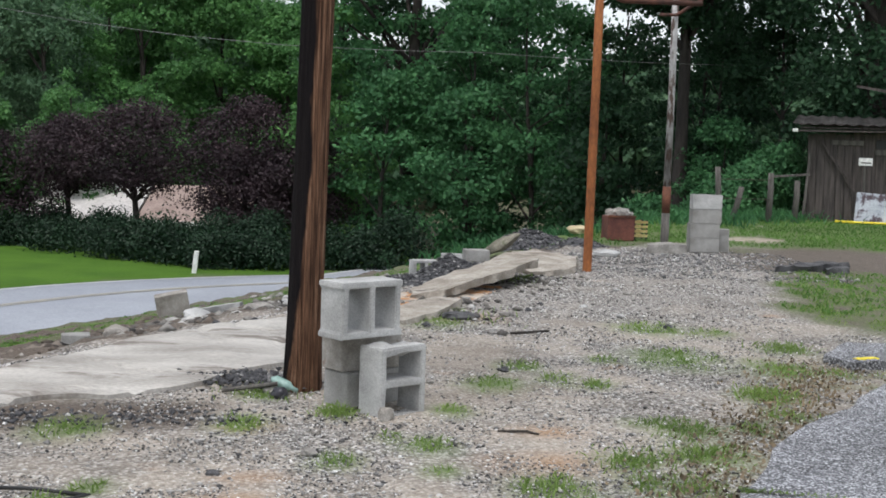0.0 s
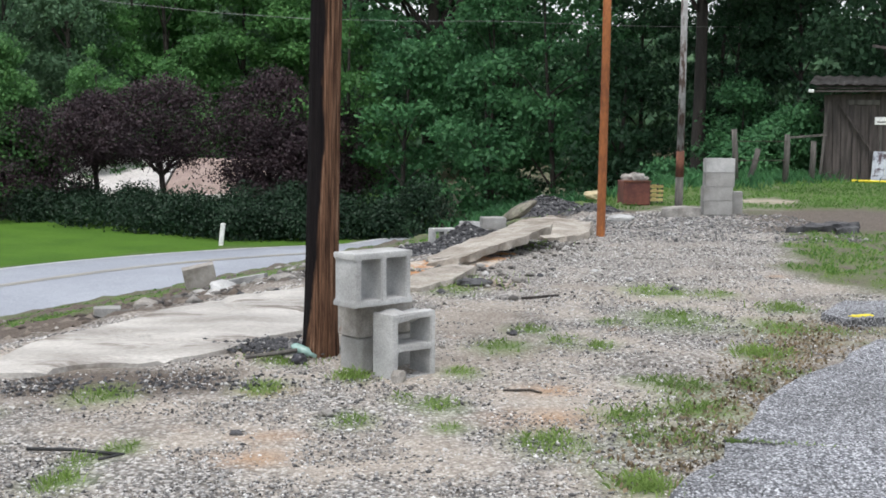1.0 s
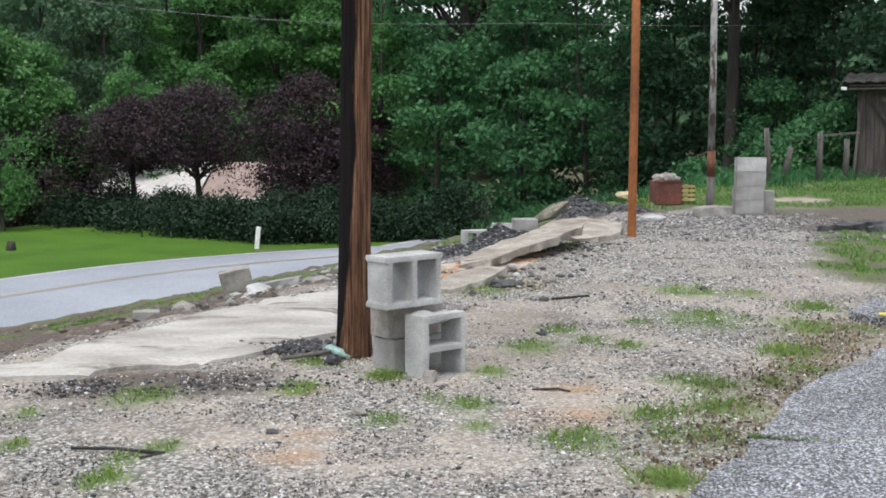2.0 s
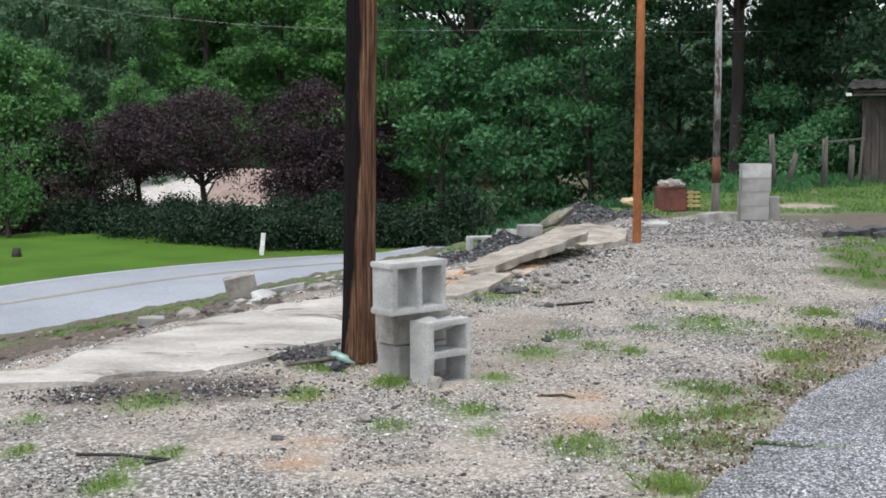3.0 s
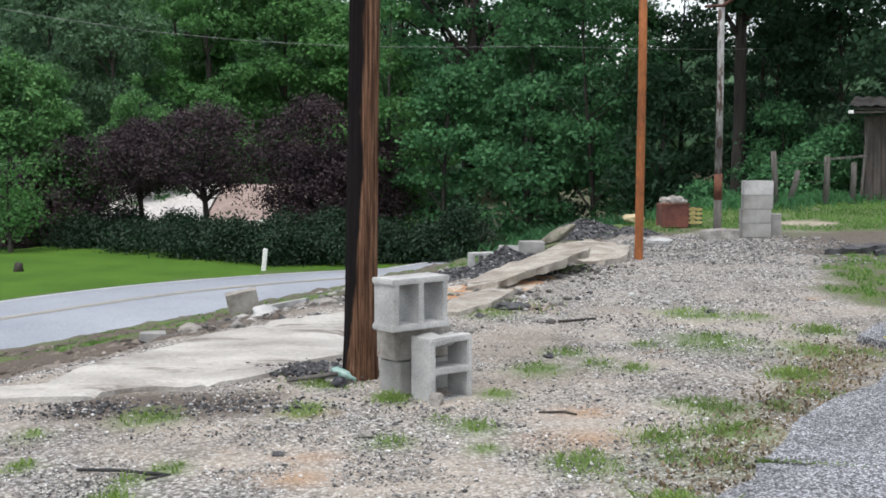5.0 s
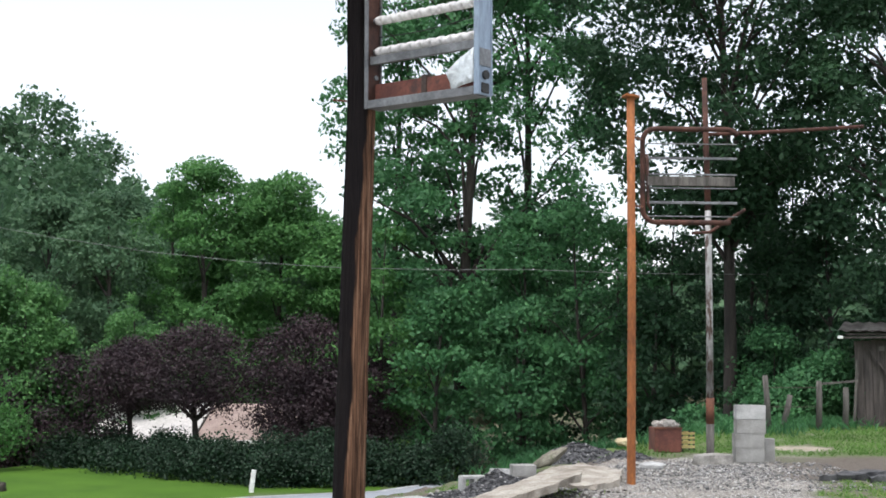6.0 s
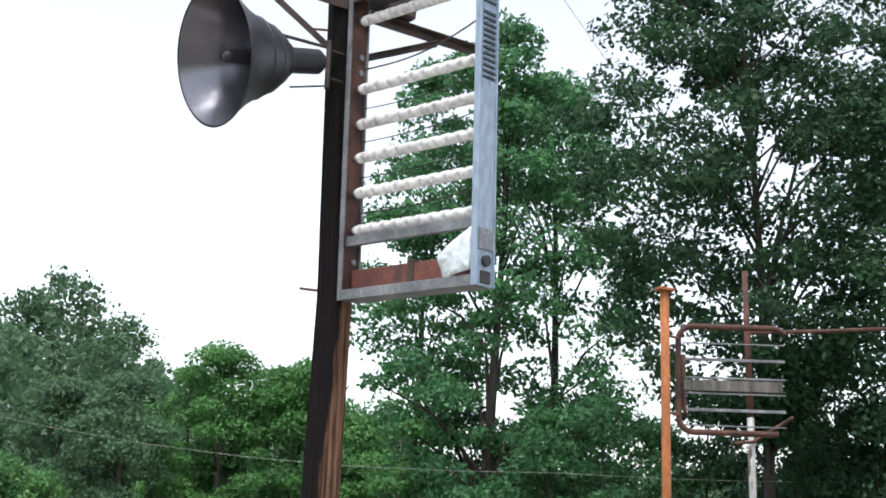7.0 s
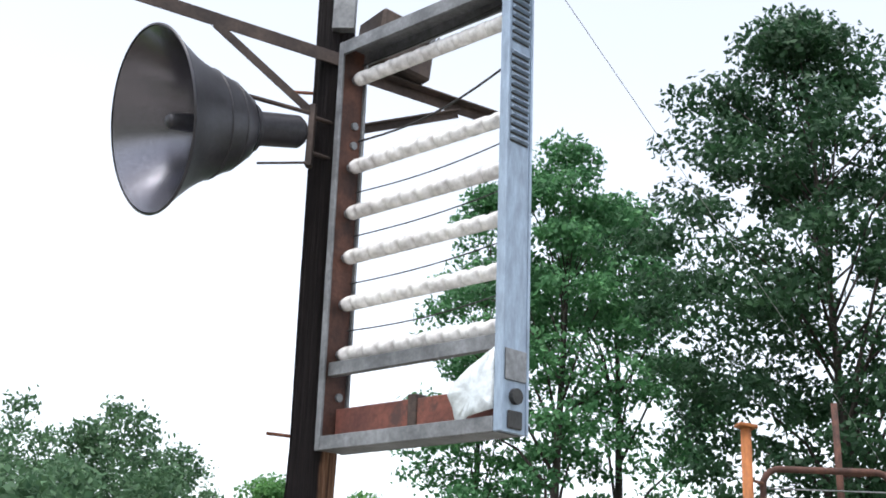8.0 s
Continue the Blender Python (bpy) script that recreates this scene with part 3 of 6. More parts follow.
pad = flat_slab("concrete_pad", [(-3.6, 6.2), (-3.3, 6.75), (-2.56, 7.09), (-2.36, 7.19), (-2.24, 7.57), (-1.87, 8.43), (-1.48, 9.39), (-0.77, 9.95), (-0.3, 10.0), (-0.25, 8.6), (-0.64, 8.12), (-0.88, 7.86), (-1.07, 7.48), (-1.47, 7.06), (-1.79, 7.03), (-2.02, 6.82), (-2.44, 6.7)],
                0.03, 0.1, 0.06, SLAB, 0.018, 2.0, 0.08, 0.03)
tagged(pad, "pale worn concrete pad with cracked uneven edges", "pavement", kind="structure")
drive = flat_slab("asphalt_drive", [(1.0, 4.6), (1.06, 4.79), (1.15, 5.04), (1.36, 5.22), (1.42, 5.5), (1.57, 5.76), (1.87, 6.34), (2.03, 6.58), (2.3, 6.92), (2.6, 7.32), (3.0, 7.9), (3.5, 8.2), (4.6, 8.4), (6.5, 7.0), (6.5, 3.0), (2.0, 1.0), (0.6, 3.0), (0.75, 4.0)],
                  0.035, 0.09, 0.05, ASPHALT, 0.012, 5.0, 0.06, 0.025)
tagged(drive, "grey weathered asphalt driveway with a crumbling edge", "driveway", kind="structure")
lump = flat_slab("asphalt_piece", [(2.93, 8.75), (3.05, 8.5), (3.7, 8.55), (3.9, 9.2), (3.3, 9.3)], 0.06, 0.12, 0.06, ASPHALT, 0.02, 7.0, 0.06)
tagged(lump, "broken grey asphalt piece lying beside the driveway", "asphalt piece")

# ---- trees ----
def leaf_mesh(name, centres, size, rng, material, parent=None, label="", long=1.0, droop=0.3, facing=None):
    """Many small folded leaves, four corners each, round the given centres."""
    n = len(centres)
    a = rng.normal(size=(n, 3))
    a[:, 2] -= droop
    a /= np.linalg.norm(a, axis=1)[:, None]
    face = rng.normal(size=(n, 3)) * 0.55 + (0, 0, 0.7) + (0 if facing is None else facing)
    b = np.cross(a, face)
    b /= np.linalg.norm(b, axis=1)[:, None] + 1e-9
    c = np.cross(a, b)
    l = size * rng.uniform(0.6, 1.3, (n, 1)) * long
    w = size * rng.uniform(0.6, 1.3, (n, 1)) * 0.62
    v = np.stack([centres - a * l / 2, centres + b * w / 2 + c * w * 0.18, centres + a * l / 2 - c * l * 0.12, centres - b * w / 2 + c * w * 0.18], 1).reshape(-1, 3)
    me = bpy.data.meshes.new(name)
    me.vertices.add(4 * n)
    me.vertices.foreach_set("co", v.astype(np.float32).ravel())
    me.loops.add(4 * n)
    me.loops.foreach_set("vertex_index", np.arange(4 * n, dtype=np.int32))
    me.polygons.add(n)
    me.polygons.foreach_set("loop_start", np.arange(0, 4 * n, 4, dtype=np.int32))
    me.update(calc_edges=True)
    return finish(name, me, material, parent, label)


def clumps(rng, n, base, top, radius, shape=0.0, hollow=0.35):
    """Centres of leaf clumps in a crown between two heights; shape: 0 egg, 1 widest low, -1 widest high, 9 a dome."""
    if shape > 5:
        d = rng.normal(size=(n, 3))
        d[:, 2] = np.abs(d[:, 2])
        d /= np.linalg.norm(d, axis=1)[:, None]
        return d * (radius, radius, top - base) * rng.uniform(0.86, 1.05, (n, 1)) + (0, 0, base)
    u = rng.uniform(0, 1, n)
    env = np.sin(np.pi * np.clip(u, 0.03, 1) ** (1 - 0.45 * shape)) ** 0.6
    ang = rng.uniform(0, 2 * np.pi, n)
    rr = radius * env * np.sqrt(rng.uniform(hollow ** 2, 1, n)) * rng.uniform(0.75, 1.12, n)
    return np.stack([rr * np.cos(ang), rr * np.sin(ang), base + (top - base) * u], 1)


def tree(seed, height, base, radius, leaf, nclump, per, leafmat, at, label, trunk_r=0.22, lean=0.0, shape=0.0, flat=0.55, blob=0.75, limbs=16, hollow=0.35, name="tree", fork=None):
    rng = np.random.default_rng(seed)
    t = thing(name, at, label, "tree")
    cs = clumps(rng, nclump, base, height * 0.97, radius, shape, hollow)
    line = []
    for k in range(9):
        u = k / 8
        line.append(Vector((lean * u + 0.18 * radius * 0.3 * math.sin(seed + 3 * u), 0.05 * radius * math.sin(seed * 2 + 4 * u), height * 0.93 * u)))
    cs[:, 0] += lean * cs[:, 2] / height
    bm = bmesh.new()
    tube(bm, [line[0] - Vector((0, 0, 0.25))] + line, [trunk_r * 1.35] + [trunk_r * (1.15 if k == 0 else 1) * (1 - 0.88 * k / 8) for k in range(9)], 9)
    def on_trunk(z):
        q = max(0, min(7.999, z / (height * 0.93) * 8))
        return line[int(q)].lerp(line[int(q) + 1], q - int(q)), trunk_r * (1 - 0.88 * q / 8)
    for c in cs[rng.permutation(nclump)[:limbs]]:
        z0 = max(base * 0.75, c[2] - rng.uniform(0.1, 0.35) * height * 0.5 - 0.3)
        p, r = on_trunk(z0)
        e = Vector(c)
        mid = p.lerp(e, 0.5) + Vector((0, 0, 0.12 * (e - p).length))
        tube(bm, [p, mid, e], [r * 0.5, r * 0.32, 0.012], 5, False)
    if fork:
        p, r = on_trunk(fork[0])
        tube(bm, [p, p + Vector((fork[1] * 0.3, 0, fork[2] * 0.45)), p + Vector((fork[1], 0.2, fork[2]))], [r * 0.8, r * 0.6, 0.03], 7, False)
    part("trunk", bm, BARK, t, smooth=True)
    k = rng.integers(0, nclump, nclump * per)
    way = rng.normal(size=(len(k), 3)) + (0, 0, 0.35)
    way /= np.linalg.norm(way, axis=1)[:, None]
    size = rng.uniform(0.55, 1.2, nclump)[k] * blob * (0.35 + 0.65 * rng.uniform(0, 1, len(k)) ** 0.4)
    spread = way * size[:, None] * (1, 1, flat) + rng.normal(size=(len(k), 3)) * 0.07
    pts = cs[k] + spread
    pts[:, 2] -= 0.1 * (spread[:, 0] ** 2 + spread[:, 1] ** 2) / blob
    out = spread / (np.linalg.norm(spread, axis=1)[:, None] + 1e-6)
    leaf_mesh("crown", pts, leaf, rng, leafmat, t, facing=out)
    return t


def on_ground(x, y, turn=0.0, dz=0.0):
    return pose(x, y, float(level(x, y)) + dz, 0, 0, turn)


def woods():
    T = tree
    mid = "tall broadleaf tree with an open green crown"
    T(11, 20.4, 2.6, 4.3, 0.21, 200, 140, LEAF_MID, on_ground(0.9, 39), mid, 0.22, 0.2, 0.1, 0.38, 1.0, 44, 0.12)
    T(12, 20.3, 4.0, 3.4, 0.21, 120, 130, LEAF_MID, on_ground(3.0, 42), mid, 0.22, -0.3, 0.0, 0.38, 1.0, 30)
    T(13, 18.2, 4.8, 4.7, 0.18, 270, 150, LEAF_DARK, on_ground(6.95, 30), "tall dark oak tree with a forked trunk", 0.17, -0.5, 0.0, 0.42, 0.85, 46, hollow=0.1, fork=(7.0, 1.1, 5.0))
    T(14, 14.0, 0.6, 2.8, 0.16, 130, 170, LEAF_DARK, on_ground(10.6, 27.5), "dark vine-hung tree beside the old shed", 0.25, 0.0, 0.2, 0.5, 0.9, 20)
    T(15, 17.5, 2.0, 3.6, 0.2, 140, 130, LEAF_DARK, on_ground(12.6, 33), "dark tall tree at the wood's edge", 0.25, 0.0, 0.1, 0.5, 0.95, 20)
    T(16, 20.6, 5.0, 2.2, 0.2, 115, 110, LEAF_MID, on_ground(-1.5, 43), mid, 0.15, 0.3, 0.0, 0.38, 0.85, 26)
    young = "young leafy tree in the thicket behind the yard"
    rng = np.random.default_rng(5)
    spots = [(-1.7, 37, 7.5, 1.7, LEAF_LIGHT), (0.0, 35.5, 5.2, 1.4, LEAF_MID), (2.4, 36, 7.5, 1.9, LEAF_MID), (4.0, 34.5, 7.6, 2.0, LEAF_MID), (5.4, 36, 7.0, 1.9, LEAF_MID), (7.0, 36.5, 7.4, 2.0, LEAF_DARK),
             (8.7, 34.5, 7.6, 1.9, LEAF_DARK), (10.2, 36, 8.4, 2.2, LEAF_DARK), (3.3, 38.5, 8.5, 2.0, LEAF_DARK), (-0.4, 41, 9.0, 2.2, LEAF_DARK), (8.2, 31.5, 4.5, 1.4, LEAF_DARK), (5.6, 32.5, 4.2, 1.4, LEAF_DARK), (2.2, 33.5, 4.6, 1.4, LEAF_MID), (9.6, 30.5, 5.0, 1.5, LEAF_DARK)]
    for i, (x, y, h, r, m) in enumerate(spots):
        T(40 + i, h, 0.3, r, 0.16, int(20 * r), 165, m, on_ground(x, y, 40 * i), young, 0.09, 0.2, 0.45, 0.3, 0.85, 14)
    light = "tall bright green tree beyond the house"
    for i, (x, y, h, r) in enumerate(((-15.0, 57, 12.6, 3.6), (-11.2, 60, 14.6, 3.7), (-7.6, 61, 14.0, 3.4), (-4.6, 60, 11.2, 2.8), (-18.6, 60, 12.6, 3.5), (-2.2, 63, 9.5, 2.8), (-13.1, 62, 13.6, 3.2), (-9.4, 63, 14.0, 3.2))):
        T(70 + i, h, 1.0, r, 0.22, 85, 230, LEAF_LIGHT if i not in (0, 4) else LEAF_FAR, on_ground(x, y, 50 * i), light, 0.22, 0, 0.2, 0.45, 1.2, 18)
    plum = "purple-leaved plum tree beside the house"
    for i, (x, y, h, r) in enumerate(((-6.9, 36, 3.95, 1.95), (-3.75, 36, 4.2, 1.9), (-10.9, 36.5, 2.9, 1.7), (-9.0, 37, 3.5, 1.4), (-2.0, 37, 3.2, 1.1), (-12.3, 36.2, 2.7, 1.3), (-4.2, 35.6, 2.7, 0.95), (-3.1, 35.4, 2.9, 1.25))):
        T(90 + i, h, (1.65, 0.3, 0.1, 1.6, 0.5, 0.1, 0.05, 0.05)[i], r, 0.085, int(44 * r), 190, LEAF_PLUM, on_ground(x, y, 70 * i), plum, 0.11, 0, 0.3, 0.5, 0.75, 22)
    vines = "mound of vines smothering a tree"
    for i, (x, y, h, r, n) in enumerate(((-12.5, 37.6, 6.2, 1.95, 190), (-11.9, 49, 7.1, 2.0, 150), (-11.35, 37.2, 3.9, 1.2, 90), (-9.6, 53.5, 7.0, 1.9, 110))):
        T(200 + i, h, 0.1, r, 0.15, n, 130, LEAF_VINE, on_ground(x, y), vines, 0.15, 0, 9, 0.6, 0.42, 6)
    T(103, 2.4, 0.6, 0.8, 0.12, 26, 60, LEAF_LIGHT, on_ground(-11.75, 33.7), "small round green tree on the lawn", 0.06, 0, 0, 0.6, 0.6, 8)
    bush = "rounded green shrub along the lawn, leaves coloured dark for shade"
    for i, (x, y, h, r) in enumerate(((-8.4, 34.2, 1.3, 1.1), (-6.7, 32.9, 1.35, 1.15), (-10.2, 35.6, 1.2, 1.0), (-12.0, 37.2, 1.3, 1.0), (-5.2, 31.7, 1.4, 1.0), (-3.9, 30.7, 1.5, 0.9), (-2.8, 30.9, 1.4, 0.9), (-1.5, 31.3, 0.95, 0.7), (-0.6, 31.5, 0.8, 0.7), (0.4, 31.6, 1.35, 0.95), (-4.4, 33.2, 1.6, 1.0), (-7.6, 35.6, 1.7, 1.0), (-6.0, 34.3, 1.6, 1.0), (-3.0, 32.8, 1.7, 1.0), (-9.4, 36.6, 1.6, 1.0))):
        T(110 + i, h * ((0.45, 0.62, 0.5)[i % 3] if x < -2.5 else 0.9), 0.02, r, 0.09, 40, 110, LEAF_HEDGE, on_ground(x, y, 33 * i), bush, 0.03, 0, 0.8, 0.8, 0.5, 4, 0.6, name="shrub")

    for i, (x, y, h, r) in enumerate(((6.75, 25.4, 0.55, 0.6), (7.5, 26.0, 0.9, 0.8), (8.3, 26.8, 1.4, 0.9), (7.9, 29.5, 2.2, 1.1), (5.3, 25.2, 0.35, 0.5))):
        T(150 + i, h, 0.02, r, 0.11, 45, 90, LEAF_MID, on_ground(x, y, 47 * i), "leafy green bush behind the fence", 0.03, 0, 0.8, 0.6, 0.3, 4, 0.5, name="shrub")


woods()


def far_woods():
    """Wooded hillside far behind everything."""
    rng = np.random.default_rng(8)
    pts = []
    for k in range(230):
        az = radians(rng.uniform(-30, 32))
        r = rng.uniform(66, 150)
        x, y = r * math.sin(az), r * math.cos(az)
        if -3.5 < math.degrees(az) and r < 78:
            continue
        h = rng.uniform(9, 14) * (1.0 if math.degrees(az) < -3 else 0.62)
        cs = clumps(rng, 40, 0.5, h, rng.uniform(3, 4.6), 0.2, 0.6)
        q = rng.integers(0, 40, 1500)
        pts.append(cs[q] + rng.normal(size=(1500, 3)) * (0.75, 0.75, 0.5) + (x, y, float(level(x, y))))
    ob = leaf_mesh("far_woods", np.concatenate(pts), 0.6, rng, LEAF_FAR)
    tagged(ob, "wooded hillside of mixed green trees", "woods", kind="stuff")


far_woods()


# ---- utility pole, sign frame and horn ----
POLE_X, POLE_Y = -0.5, 7.5


def lean_of(z):
    """Sideways lean of the pole: less above the sign."""
    return 0.0155 * min(z, 3.0) - 0.026 * max(0.0, z - 3.0)


def utility_pole():
    t = thing("utility_pole", pose(POLE_X, POLE_Y, 0.08), "wooden utility pole, charred black flank and split brown wood", "utility pole")
    bm = bmesh.new()
    rings, sides, n = [], 56, 90
    for k in range(n + 1):
        z = -0.3 + 7.4 * k / n
        r = 0.098 - 0.0042 * z + 0.012 * math.exp(-max(0, z) / 0.25)
        ring = []
        for q in range(sides):
            a = 2 * math.pi * q / sides
            v = Vector((math.cos(a) * 5, math.sin(a) * 5, z * 0.35))
            g = noise.fractal(v, 0.8, 2.0, 4)
            split = max(0, 1 - abs(noise.noise(Vector((math.cos(a) * 2.2, math.sin(a) * 2.2, z * 0.22 + 5)))) * 9)
            rr = r + 0.007 * g - 0.011 * split
            ring.append(bm.verts.new((rr * math.cos(a) + lean_of(z), rr * math.sin(a), z)))
        rings.append(ring)
    for a, b in zip(rings, rings[1:]):
        for q in range(sides):
            bm.faces.new((a[q], a[(q + 1) % sides], b[(q + 1) % sides], b[q]))
    bm.faces.new(rings[-1])
    part("shaft", bm, POLE_WOOD, t, smooth=True)
    for z, a0 in ((3.03, 185), (4.42, 175)):
        bm = bmesh.new()
        a = radians(a0)
        p = Vector((lean_of(z), 0, z))
        d = Vector((math.cos(a), math.sin(a) * 0.6, 0.08))
        tube(bm, [p + d * 0.07, p + d * 0.175], 0.007, 7)
        part("bolt", bm, RUST_DARK, t)
    return t


utility_pole()

SIGN = pose(-0.43, 7.38, 3.046, 0, 0, -39.5) @ pose(0, 0, 0, 1.98, 0.9, 0)
SW, SH, SD = 0.868, 1.59, 0.134


def sign_frame():
    """Open box of an old lamp sign: x along its width, y into its depth, z up."""
    t = thing("sign_frame", SIGN, "stripped lamp sign box, blue-grey metal with bare tubes", "sign")
    g = 0.027
    for y0, y1 in ((0, 0.012), (SD - 0.012, SD)):
        for x0, z0, x1, z1 in ((0, 0, g, SH), (g + 0.001, SH - 0.055, SW - 0.031, SH), (g + 0.001, 0, SW - 0.031, 0.05)):
            bm = bmesh.new()
            box(bm, x0, y0, z0, x1, y1, z1, 0.002)
            part("lip", bm, ALU_DULL, t, "dull grey metal lip")
    bm = bmesh.new()
    box(bm, 0.0, 0.013, 0.03, 0.016, SD - 0.013, SH, 0.001)
    part("side_channel", bm, RUST_BROWN, t, "brown rusted inner channel")
    bm = bmesh.new()
    box(bm, 0.017, 0.014, 0.0, SW - 0.03, SD - 0.014, 0.012, 0.001)
    part("bottom_channel", bm, ALU_DULL, t)
    bm = bmesh.new()
    box(bm, 0.017, 0.014, SH - 0.012, SW - 0.03, SD - 0.014, SH, 0.001)
    part("top_channel", bm, ALU_DULL, t)
    for x0, x1 in ((0.03, 0.40), (0.44, SW - 0.05)):
        bm = bmesh.new()
        box(bm, x0, SD - 0.07, 0.045, x1, SD - 0.016, 0.155, 0.004)
        part("ballast", bm, RUST_RED, t, "rust-red ballast box")
    bm = bmesh.new()
    box(bm, 0.40, SD - 0.075, 0.04, 0.44, SD - 0.02, 0.17, 0.003)
    part("clip", bm, STEEL, t)
    bm = bmesh.new()
    box(bm, g, 0.02, 0.268, SW - 0.03, 0.05, 0.318, 0.002)
    part("cross_bar", bm, ALU_DULL, t, "grey cross bar below the tubes")
    # end plate: sheet with rolled edges and louvre slots
    bm = bmesh.new()
    box(bm, SW - 0.012, 0.012, 0.0, SW, SD - 0.012, SH + 0.1, 0.002)
    end = part("end_plate", bm, ALU, t, "blue-grey painted metal end plate with louvres")
    for y0 in (0.0, SD - 0.012):
        bm = bmesh.new()
        box(bm, SW - 0.03, y0, 0.0, SW + 0.006, y0 + 0.0115, SH + 0.1, 0.003)
        part("corner_trim", bm, ALU, end)
    for k in range(23):
        z = 0.975 + k * 0.0285
        if k == 12:
            continue
        bm = bmesh.new()
        v = [bm.verts.new(p) for p in ((SW + 0.001, 0.022, z), (SW + 0.001, SD - 0.022, z), (SW + 0.014, SD - 0.026, z + 0.004), (SW + 0.014, 0.026, z + 0.004), (SW + 0.001, 0.022, z + 0.018), (SW + 0.001, SD - 0.022, z + 0.018))]
        for f in ((0, 1, 2, 3), (3, 2, 5, 4), (0, 3, 4), (1, 5, 2)):
            bm.faces.new([v[i] for i in f])
        bmesh.ops.recalc_face_normals(bm, faces=bm.faces[:])
        part("louvre", bm, ALU, end)
        # black strip on the uncut plate: the louvre's inner shade as colour
        bm = bmesh.new()
        box(bm, SW + 0.0008, 0.023, z - 0.008, SW + 0.0022, SD - 0.023, z - 0.001)
        part("slot", bm, BLACK, end, "black strip painting the shade below a louvre")
    bm = bmesh.new()
    box(bm, SW + 0.001, 0.016, 0.165, SW + 0.006, SD - 0.016, 0.265, 0.001)
    part("cover_plate", bm, ALU_DULL, end, "bare grey cover plate")
    bm = bmesh.new()
    tube(bm, [(SW - 0.002, 0.066, 0.115), (SW + 0.016, 0.066, 0.115)], 0.026, 12)
    box(bm, SW - 0.002, 0.032, 0.012, SW + 0.009, 0.1, 0.07, 0.004)
    part("plug", bm, BLACK, end, "dark round plug")
    # twisted tubes
    for z in (0.355, 0.545, 0.725, 0.9, 1.085, 1.45):
        bm = bmesh.new()
        n, sides = 96, 16
        rings = []
        for k in range(n + 1):
            x = 0.035 + (SW - 0.075) * k / n
            ring = []
            for q in range(sides):
                a = 2 * math.pi * q / sides
                turn = 2 * math.pi * x / 0.078
                dent = max(0, math.cos(turn)) ** 2 * max(0, math.cos(a - 3.7)) ** 2 + max(0, -math.cos(turn)) ** 2 * max(0, math.cos(a - 1.2)) ** 2
                r = 0.028 - 0.019 * dent
                if k in (0, n):
                    r *= 0.75
                ring.append(bm.verts.new((x, 0.075 + r * math.cos(a), z + r * math.sin(a))))
            rings.append(ring)
        for a, b in zip(rings, rings[1:]):
            for q in range(sides):
                bm.faces.new((a[q], a[(q + 1) % sides], b[(q + 1) % sides], b[q]))
        bm.faces.new(rings[0][::-1])
        bm.faces.new(rings[-1])
        tu = part("lamp_tube", bm, TUBE, t, "white twisted fluorescent tube", smooth=True)
        bm = bmesh.new()
        tube(bm, [(0.018, 0.075, z), (0.038, 0.075, z)], 0.017, 10)
        part("socket", bm, ALU_DULL, tu)
    # wires
    for z, sag in ((0.45, 0.02), (0.63, 0.015), (0.815, 0.015), (0.99, 0.02), (1.2, 0.05), (1.52, 0.012)):
        bm = bmesh.new()
        tube(bm, [(0.03 + (SW - 0.05) * u, 0.1, z + 0.12 * u * (1 if z == 1.2 else 0.25) - sag * math.sin(math.pi * u)) for u in np.linspace(0, 1, 13)], 0.0045 if z == 1.2 else 0.0028, 5)
        part("wire", bm, BLACK, t, "thin dark wire")
    for z in (0.2, 1.18, 1.26):
        bm = bmesh.new()
        tube(bm, [(0.014, 0.085, z), (0.026, 0.085, z)], 0.016, 8)
        part("bolt_head", bm, ALU_DULL, t)
    # torn plastic face left in the lower corner
    bm = bmesh.new()
    out = [(SW - 0.035, 0.012, 0.27), (SW - 0.08, 0.005, 0.24), (SW - 0.12, -0.004, 0.215), (SW - 0.16, -0.01, 0.185), (SW - 0.2, -0.01, 0.155), (SW - 0.215, -0.006, 0.13), (SW - 0.2, 0.004, 0.09), (SW - 0.195, 0.012, 0.045), (SW - 0.18, 0.012, 0.03), (SW - 0.14, 0.004, 0.055), (SW - 0.09, -0.008, 0.06), (SW - 0.035, 0.012, 0.075)]
    mid = bm.verts.new((SW - 0.11, -0.008, 0.14))
    ring = [bm.verts.new((x, y - 0.006, z)) for x, y, z in out]
    for a, b in zip(ring, ring[1:] + ring[:1]):
        bm.faces.new((mid, a, b))
    bmesh.ops.subdivide_edges(bm, edges=bm.edges[:], cuts=2)
    for v in bm.verts:
        v.co.y += 0.004 * noise.noise(v.co * 14)
    bmesh.ops.recalc_face_normals(bm, faces=bm.faces[:])
    bmesh.ops.solidify(bm, geom=bm.faces[:], thickness=0.004)
    part("torn_panel", bm, PLASTIC, t, "torn piece of white plastic panel", smooth=True)
    return t


sign_frame()


